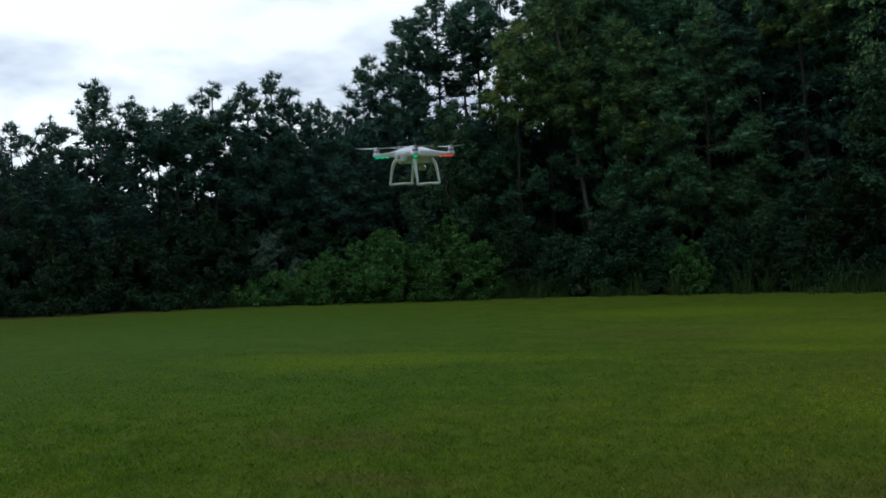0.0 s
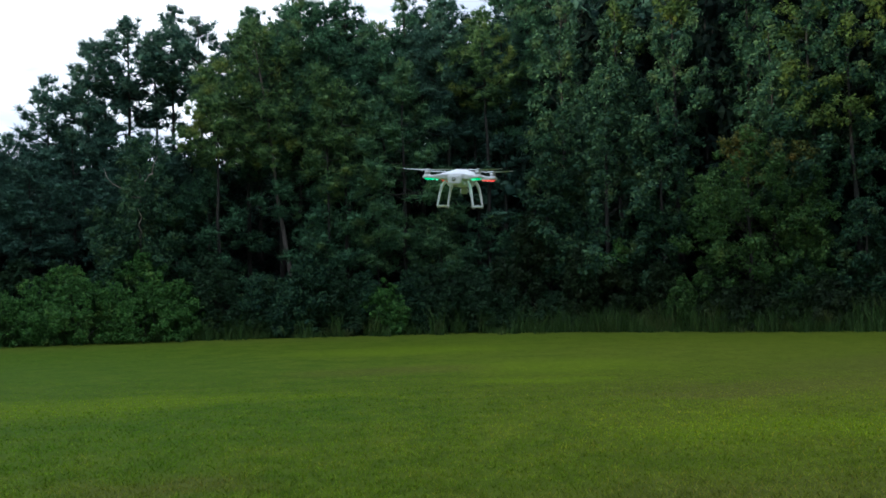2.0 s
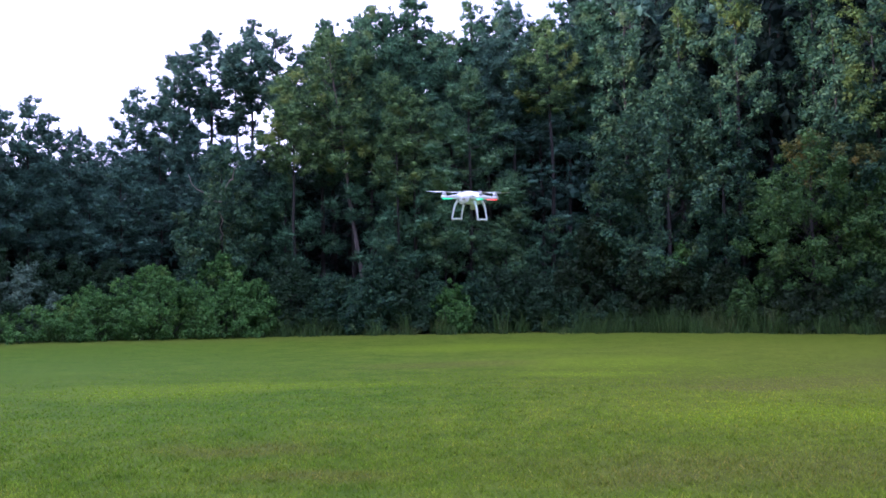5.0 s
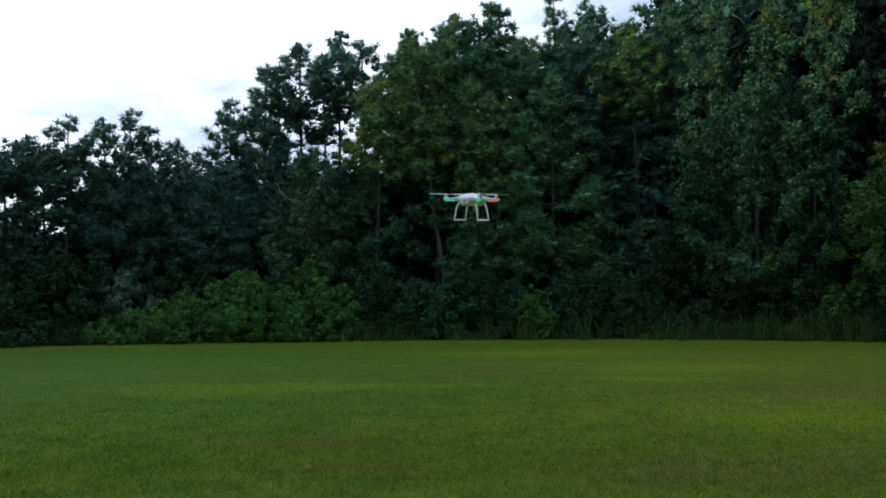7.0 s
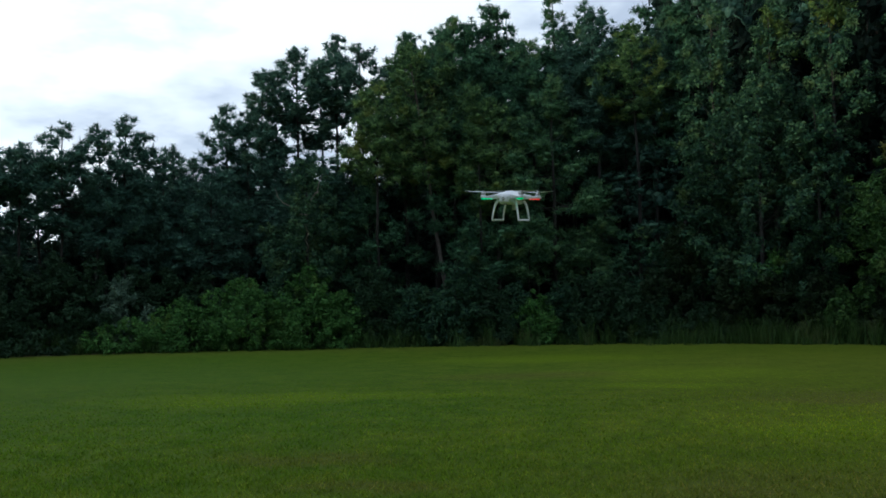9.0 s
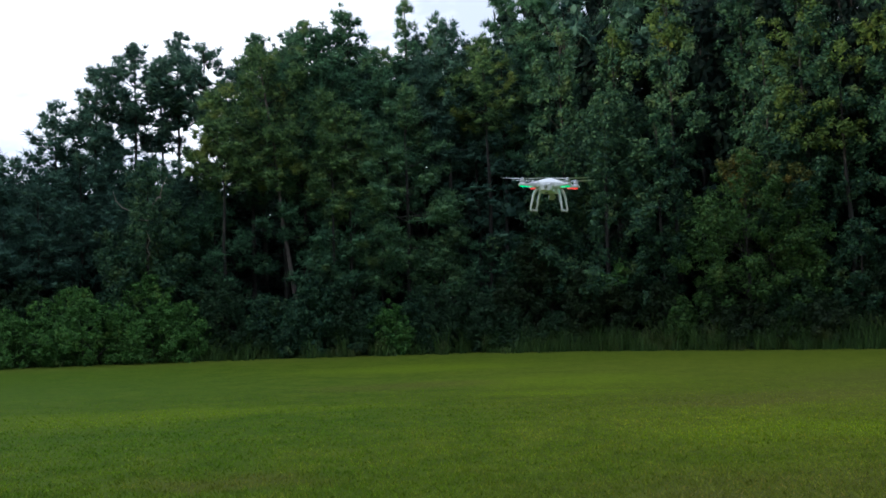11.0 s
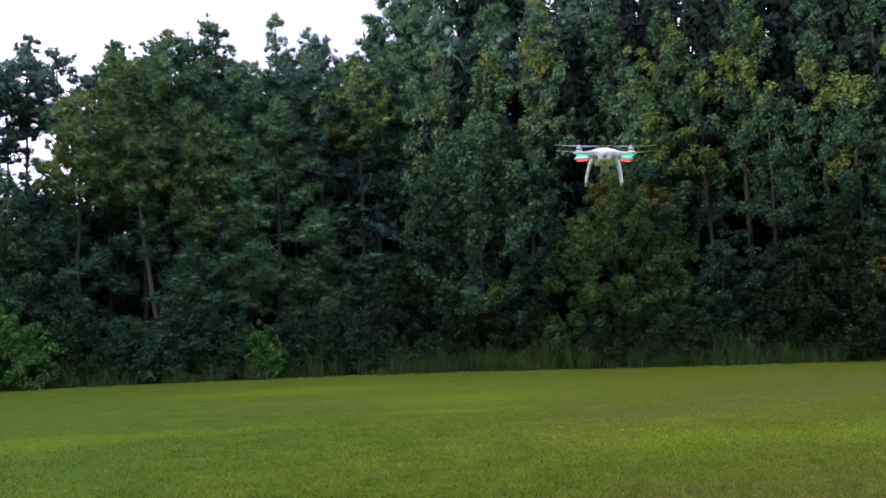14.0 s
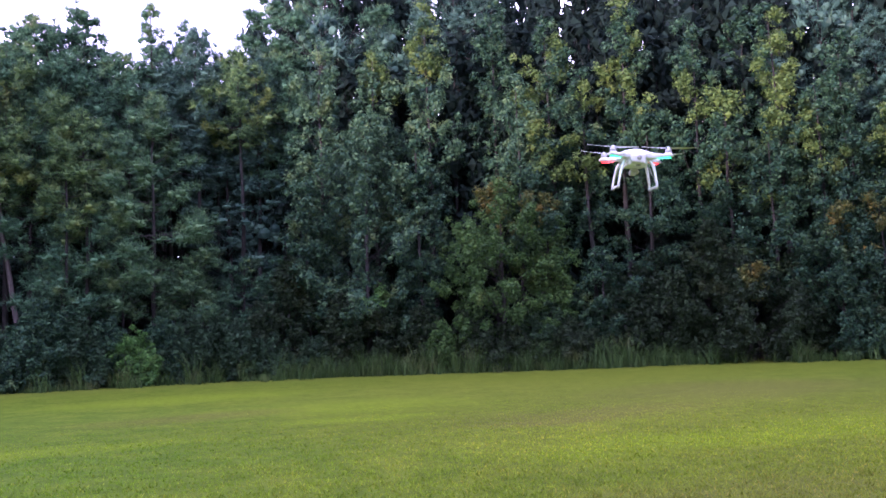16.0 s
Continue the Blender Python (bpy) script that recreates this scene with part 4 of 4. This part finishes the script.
def weeds():
    rng = np.random.default_rng(21)
    vs, fs, o = [], [], 0
    patches = rng.uniform(-50, 56, 75)
    for _ in range(900):
        az = rng.choice(patches) + rng.normal(0, 1.6)
        d = edge_range(az) + rng.normal(0.6, 0.6)
        cx, cy = d * math.sin(radians(az)), d * math.cos(radians(az))
        tall = rng.choice([0.35, 0.55, 0.9, 1.3], p=[0.34, 0.28, 0.24, 0.14]) * rng.uniform(0.7, 1.2)
        m = 26
        root = np.stack([cx + rng.normal(0, 0.16, m), cy + rng.normal(0, 0.12, m), np.full(m, ground_z(cx, cy) - 0.02)], 1)
        lean = np.stack([rng.normal(0, 0.22, m), rng.normal(0, 0.22, m), np.ones(m)], 1)
        L = (tall * rng.uniform(0.6, 1.1, m))[:, None]
        a = rng.uniform(0, np.pi, m)
        s = np.stack([np.cos(a), np.sin(a), 0 * a], 1) * rng.uniform(0.008, 0.017, (m, 1))
        midp = root + lean * L * 0.55
        tip = root + lean * L * [1.5, 1.5, 0.98]
        v = np.stack([root - s, root + s, midp + s * 0.8, tip, midp - s * 0.8], 1).reshape(-1, 3)
        i = np.arange(m)[:, None] * 5 + o
        fs.append(np.concatenate([i + [[0, 1, 2]], i + [[0, 2, 4]], i + [[4, 2, 3]]]))
        vs.append(v)
        o += len(v)
    return tagged(raw("tall_grass", np.concatenate(vs), np.concatenate(fs), REED), "uncut tall grass and weeds along the wood edge", "tall grass", kind="stuff")


weeds()


def undergrowth():
    """Loose dark leaves, added as a screen against sky gaps deep in the wood."""
    rng = np.random.default_rng(31)
    n = 42000
    az, d = np.radians(rng.uniform(-58, 64, n)), rng.uniform(58, 68, n)
    tall = np.interp(np.degrees(az), [-58, -38, -36, -30, -27, 64], [8.0, 8.0, 5.2, 5.2, 10.0, 13.0])
    c = np.stack([d * np.sin(az), d * np.cos(az), tall * rng.uniform(0, 1, n)], 1)
    out = np.stack([-np.sin(az), -np.cos(az), 0 * az], 1)
    return tagged(raw("undergrowth", *leaf_sprays(rng, c, out, 0.95), DEEP_SHADE), "dark leaf screen added deep inside the wood", "undergrowth", kind="stuff")


undergrowth()

# ---- the quadcopter ----
def loft_body():
    """The white shell: a rounded middle that runs out into four tapering arms."""
    bm = bmesh.new()
    na, ns = 128, 16
    rings = {}

    def outline(ph):
        best = 0.0
        for q in range(4):
            dl = (ph - math.pi / 4 - q * math.pi / 2 + math.pi) % (2 * math.pi) - math.pi
            if abs(dl) < math.pi / 2:
                w = 0.021
                lim = w / max(1e-4, abs(math.sin(dl)))
                best = max(best, min(0.193 * (1 - 0.25 * dl * dl), lim))
        core = 0.083 + 0.012 * abs(math.sin(ph)) ** 2
        p = 7
        return (best ** p + core ** p) ** (1 / p)

    for side in (1, -1):
        for i in range(ns + 1):
            s = i / ns
            for j in range(na):
                ph = 2 * math.pi * j / na
                r = outline(ph) * math.sin(s * math.pi / 2) ** 0.9
                edge = max(0.0, 1 - s ** 5) ** 0.5
                if side > 0:
                    hgt = 0.006 + 0.030 * math.exp(-(r / 0.085) ** 2) + 0.006 * (1 - min(1, r / 0.19))
                else:
                    hgt = -(0.008 + 0.030 * math.exp(-(r / 0.062) ** 2))
                rings[side, i, j] = bm.verts.new((r * math.cos(ph), r * math.sin(ph), hgt * edge))
    for side in (1, -1):
        for i in range(ns):
            for j in range(na):
                k = (j + 1) % na
                q = [rings[side, i, j], rings[side, i + 1, j], rings[side, i + 1, k], rings[side, i, k]]
                bm.faces.new(q if side > 0 else q[::-1])
    bmesh.ops.remove_doubles(bm, verts=bm.verts, dist=0.0004)
    bmesh.ops.recalc_face_normals(bm, faces=bm.faces)
    return bm


def round_box(sx, sy, sz, m, bevel=0.006):
    bm = bmesh.new()
    bmesh.ops.create_cube(bm, size=1, matrix=Matrix.Diagonal((sx, sy, sz, 1)))
    bmesh.ops.bevel(bm, geom=list(bm.edges), offset=bevel, segments=3, affect="EDGES", profile=0.6)
    bmesh.ops.transform(bm, matrix=m, verts=bm.verts)
    return bm


def drum(r1, r2, h, m, seg=24):
    bm = bmesh.new()
    bmesh.ops.create_cone(bm, cap_ends=True, segments=seg, radius1=r1, radius2=r2, depth=h)
    bmesh.ops.bevel(bm, geom=[e for e in bm.edges if abs(e.verts[0].co.z - e.verts[1].co.z) < 1e-5], offset=min(r1, h) * 0.18, segments=2, affect="EDGES")
    bmesh.ops.transform(bm, matrix=m, verts=bm.verts)
    return bm


def sweep(points, radii, flat=1.0):
    """A closed smooth tube through points, slightly flattened."""
    bm = bmesh.new()
    P = [Vector(p) for p in points]
    fine = []
    for i in range(len(P) - 1):
        a, b, c, d = P[max(0, i - 1)], P[i], P[i + 1], P[min(len(P) - 1, i + 2)]
        for q in range(6):
            t = q / 6
            fine.append((0.5 * ((2 * b) + (c - a) * t + (2 * a - 5 * b + 4 * c - d) * t * t + (3 * b - a - 3 * c + d) * t ** 3), radii[i] + (radii[i + 1] - radii[i]) * t))
    fine.append((P[-1], radii[-1]))
    rings = []
    for i, (p, rad) in enumerate(fine):
        d = (fine[min(i + 1, len(fine) - 1)][0] - fine[max(i - 1, 0)][0]).normalized()
        ref = Vector((1, 0, 0)) if abs(d.x) < 0.8 else Vector((0, 1, 0))
        a = d.cross(ref).normalized()
        b = d.cross(a)
        rings.append([bm.verts.new(p + rad * (a * math.cos(q * math.pi / 5) + flat * b * math.sin(q * math.pi / 5))) for q in range(10)])
    for u, v in zip(rings, rings[1:]):
        for q in range(10):
            bm.faces.new((u[q], u[(q + 1) % 10], v[(q + 1) % 10], v[q]))
    bm.faces.new(rings[0][::-1])
    bm.faces.new(rings[-1])
    bmesh.ops.recalc_face_normals(bm, faces=bm.faces)
    return bm


def blade(length, m):
    """One propeller blade: thin, twisted, widest a third of the way out."""
    bm = bmesh.new()
    rows = []
    for i in range(13):
        t = i / 12
        c = 0.0055 + 0.0085 * math.sin(math.pi * min(1, 0.12 + t * 0.88)) ** 0.7 * (1.25 - 0.6 * t)
        tw = radians(22 - 15 * t)
        y = 0.006 + t * (length - 0.006)
        z = 0.004 * t * t
        row = []
        for u, hh in ((-1, 0), (-0.3, 0.0011), (0.4, 0.0010), (1, 0), (0.4, -0.0006), (-0.3, -0.0006)):
            row.append(bm.verts.new((u * c * math.cos(tw), y, z + u * c * math.sin(tw) * 0.6 + hh)))
        rows.append(row)
    for a, b in zip(rows, rows[1:]):
        for q in range(6):
            bm.faces.new((a[q], a[(q + 1) % 6], b[(q + 1) % 6], b[q]))
    bm.faces.new(rows[0])
    bm.faces.new(rows[-1])
    bmesh.ops.recalc_face_normals(bm, faces=bm.faces)
    bmesh.ops.transform(bm, matrix=m, verts=bm.verts)
    return bm


def quadcopter():
    ob = tagged(new("quadcopter"), "white plastic quadcopter hovering above lawn, green and red lights lit", "drone")
    ob.empty_display_size = 0.1
    part("body", loft_body(), WHITE, ob, "glossy white plastic shell")
    part("belly", round_box(0.098, 0.14, 0.030, pose(0, 0.004, -0.028), 0.014), WHITE, ob)
    battery = part("battery", round_box(0.066, 0.05, 0.044, pose(0, -0.078, -0.012), 0.012), WHITE, ob, "white battery end with round button")
    part("button_ring", drum(0.010, 0.010, 0.003, pose(0, -0.104, -0.010, 90)), GREY, battery)
    part("button", drum(0.0055, 0.0055, 0.004, pose(0, -0.105, -0.010, 90)), SILVER, battery)
    part("port", round_box(0.02, 0.006, 0.010, pose(0, -0.077, -0.042), 0.002), GREY, ob, "grey socket under the battery")
    turns = {(1, 1): 70, (-1, 1): 108, (1, -1): 84, (-1, -1): 97}
    for sx in (1, -1):
        for sy in (1, -1):
            mx, my = sx * 0.1237, sy * 0.1237
            part("motor_pod", drum(0.0195, 0.0165, 0.020, pose(mx, my, 0.004)), WHITE, ob)
            motor = part("motor", drum(0.0145, 0.0135, 0.017, pose(mx, my, 0.0215)), SILVER, ob, "silver motor can")
            part("motor_ring", drum(0.0152, 0.0152, 0.003, pose(mx, my, 0.0160)), GREY, motor)
            hub = part("propeller", drum(0.0085, 0.006, 0.010, pose(mx, my, 0.034)), PROP, ob, "pale grey two-bladed propeller")
            for half in (0, 180):
                part("blade", blade(0.120, pose(mx, my, 0.033, 0, 0, turns[sx, sy] + half)), PROP, hub)
            ang = math.degrees(math.atan2(sy, sx))
            led = part("light", round_box(0.070, 0.022, 0.009, pose(sx * 0.106, sy * 0.106, -0.0072, 0, 3, ang), 0.004),
                       RED_LED if sy > 0 else GREEN_LED, ob, "red front light" if sy > 0 else "green rear light")
            for q in (0.088, 0.104, 0.120):
                part("bulb", drum(0.0042, 0.0036, 0.004, pose(sx * q, sy * q, -0.0120, 180)), RED_BULB if sy > 0 else GREEN_BULB, led)
        # landing gear on this side
        legs = tagged(new("landing_gear"), "white plastic landing leg frame")
        legs.parent = ob
        legs.empty_display_size = 0.02
        for sy in (1, -1):
            part("leg", sweep([(sx * 0.056, sy * 0.058, -0.020), (sx * 0.068, sy * 0.068, -0.040), (sx * 0.078, sy * 0.073, -0.078), (sx * 0.088, sy * 0.076, -0.134)],
                              [0.0110, 0.0098, 0.0078, 0.0060], 0.8), WHITE, legs)
            part("foot", round_box(0.013, 0.024, 0.008, pose(sx * 0.0865, sy * 0.060, -0.1425), 0.003), GREY, legs, "grey foam foot pad")
        part("skid", sweep([(sx * 0.086, -0.077, -0.132), (sx * 0.0865, -0.071, -0.1375), (sx * 0.0865, 0.0, -0.1365), (sx * 0.0865, 0.071, -0.1375), (sx * 0.086, 0.077, -0.132)],
                           [0.0056] * 5), WHITE, legs)
    part("cable", sweep([(0.058, -0.050, -0.052), (0.064, -0.058, -0.075), (0.074, -0.066, -0.095), (0.079, -0.07, -0.115)], [0.0018] * 4), GREY, ob, "thin grey antenna lead")
    gim = tagged(new("gimbal_camera"), "grey camera on a small gimbal")
    gim.parent = ob
    gim.empty_display_size = 0.02
    part("yaw_motor", drum(0.014, 0.014, 0.016, pose(0, 0.048, -0.044)), SILVER, gim)
    part("arm", sweep([(0, 0.048, -0.048), (0.016, 0.042, -0.051), (0.021, 0.040, -0.057), (0.021, 0.052, -0.064)], [0.006, 0.006, 0.006, 0.006]), SILVER, gim)
    part("camera_body", round_box(0.031, 0.028, 0.025, pose(0, 0.056, -0.064), 0.007), SILVER, gim)
    part("lens", drum(0.011, 0.011, 0.010, pose(0, 0.073, -0.064, 90)), LENS, gim)
    ob.matrix_basis = pose(0.81, 4.48, 2.28, 3, 3.2, 0) @ pose(0, 0, 0, 3, 0, -23)
    return ob


quadcopter()
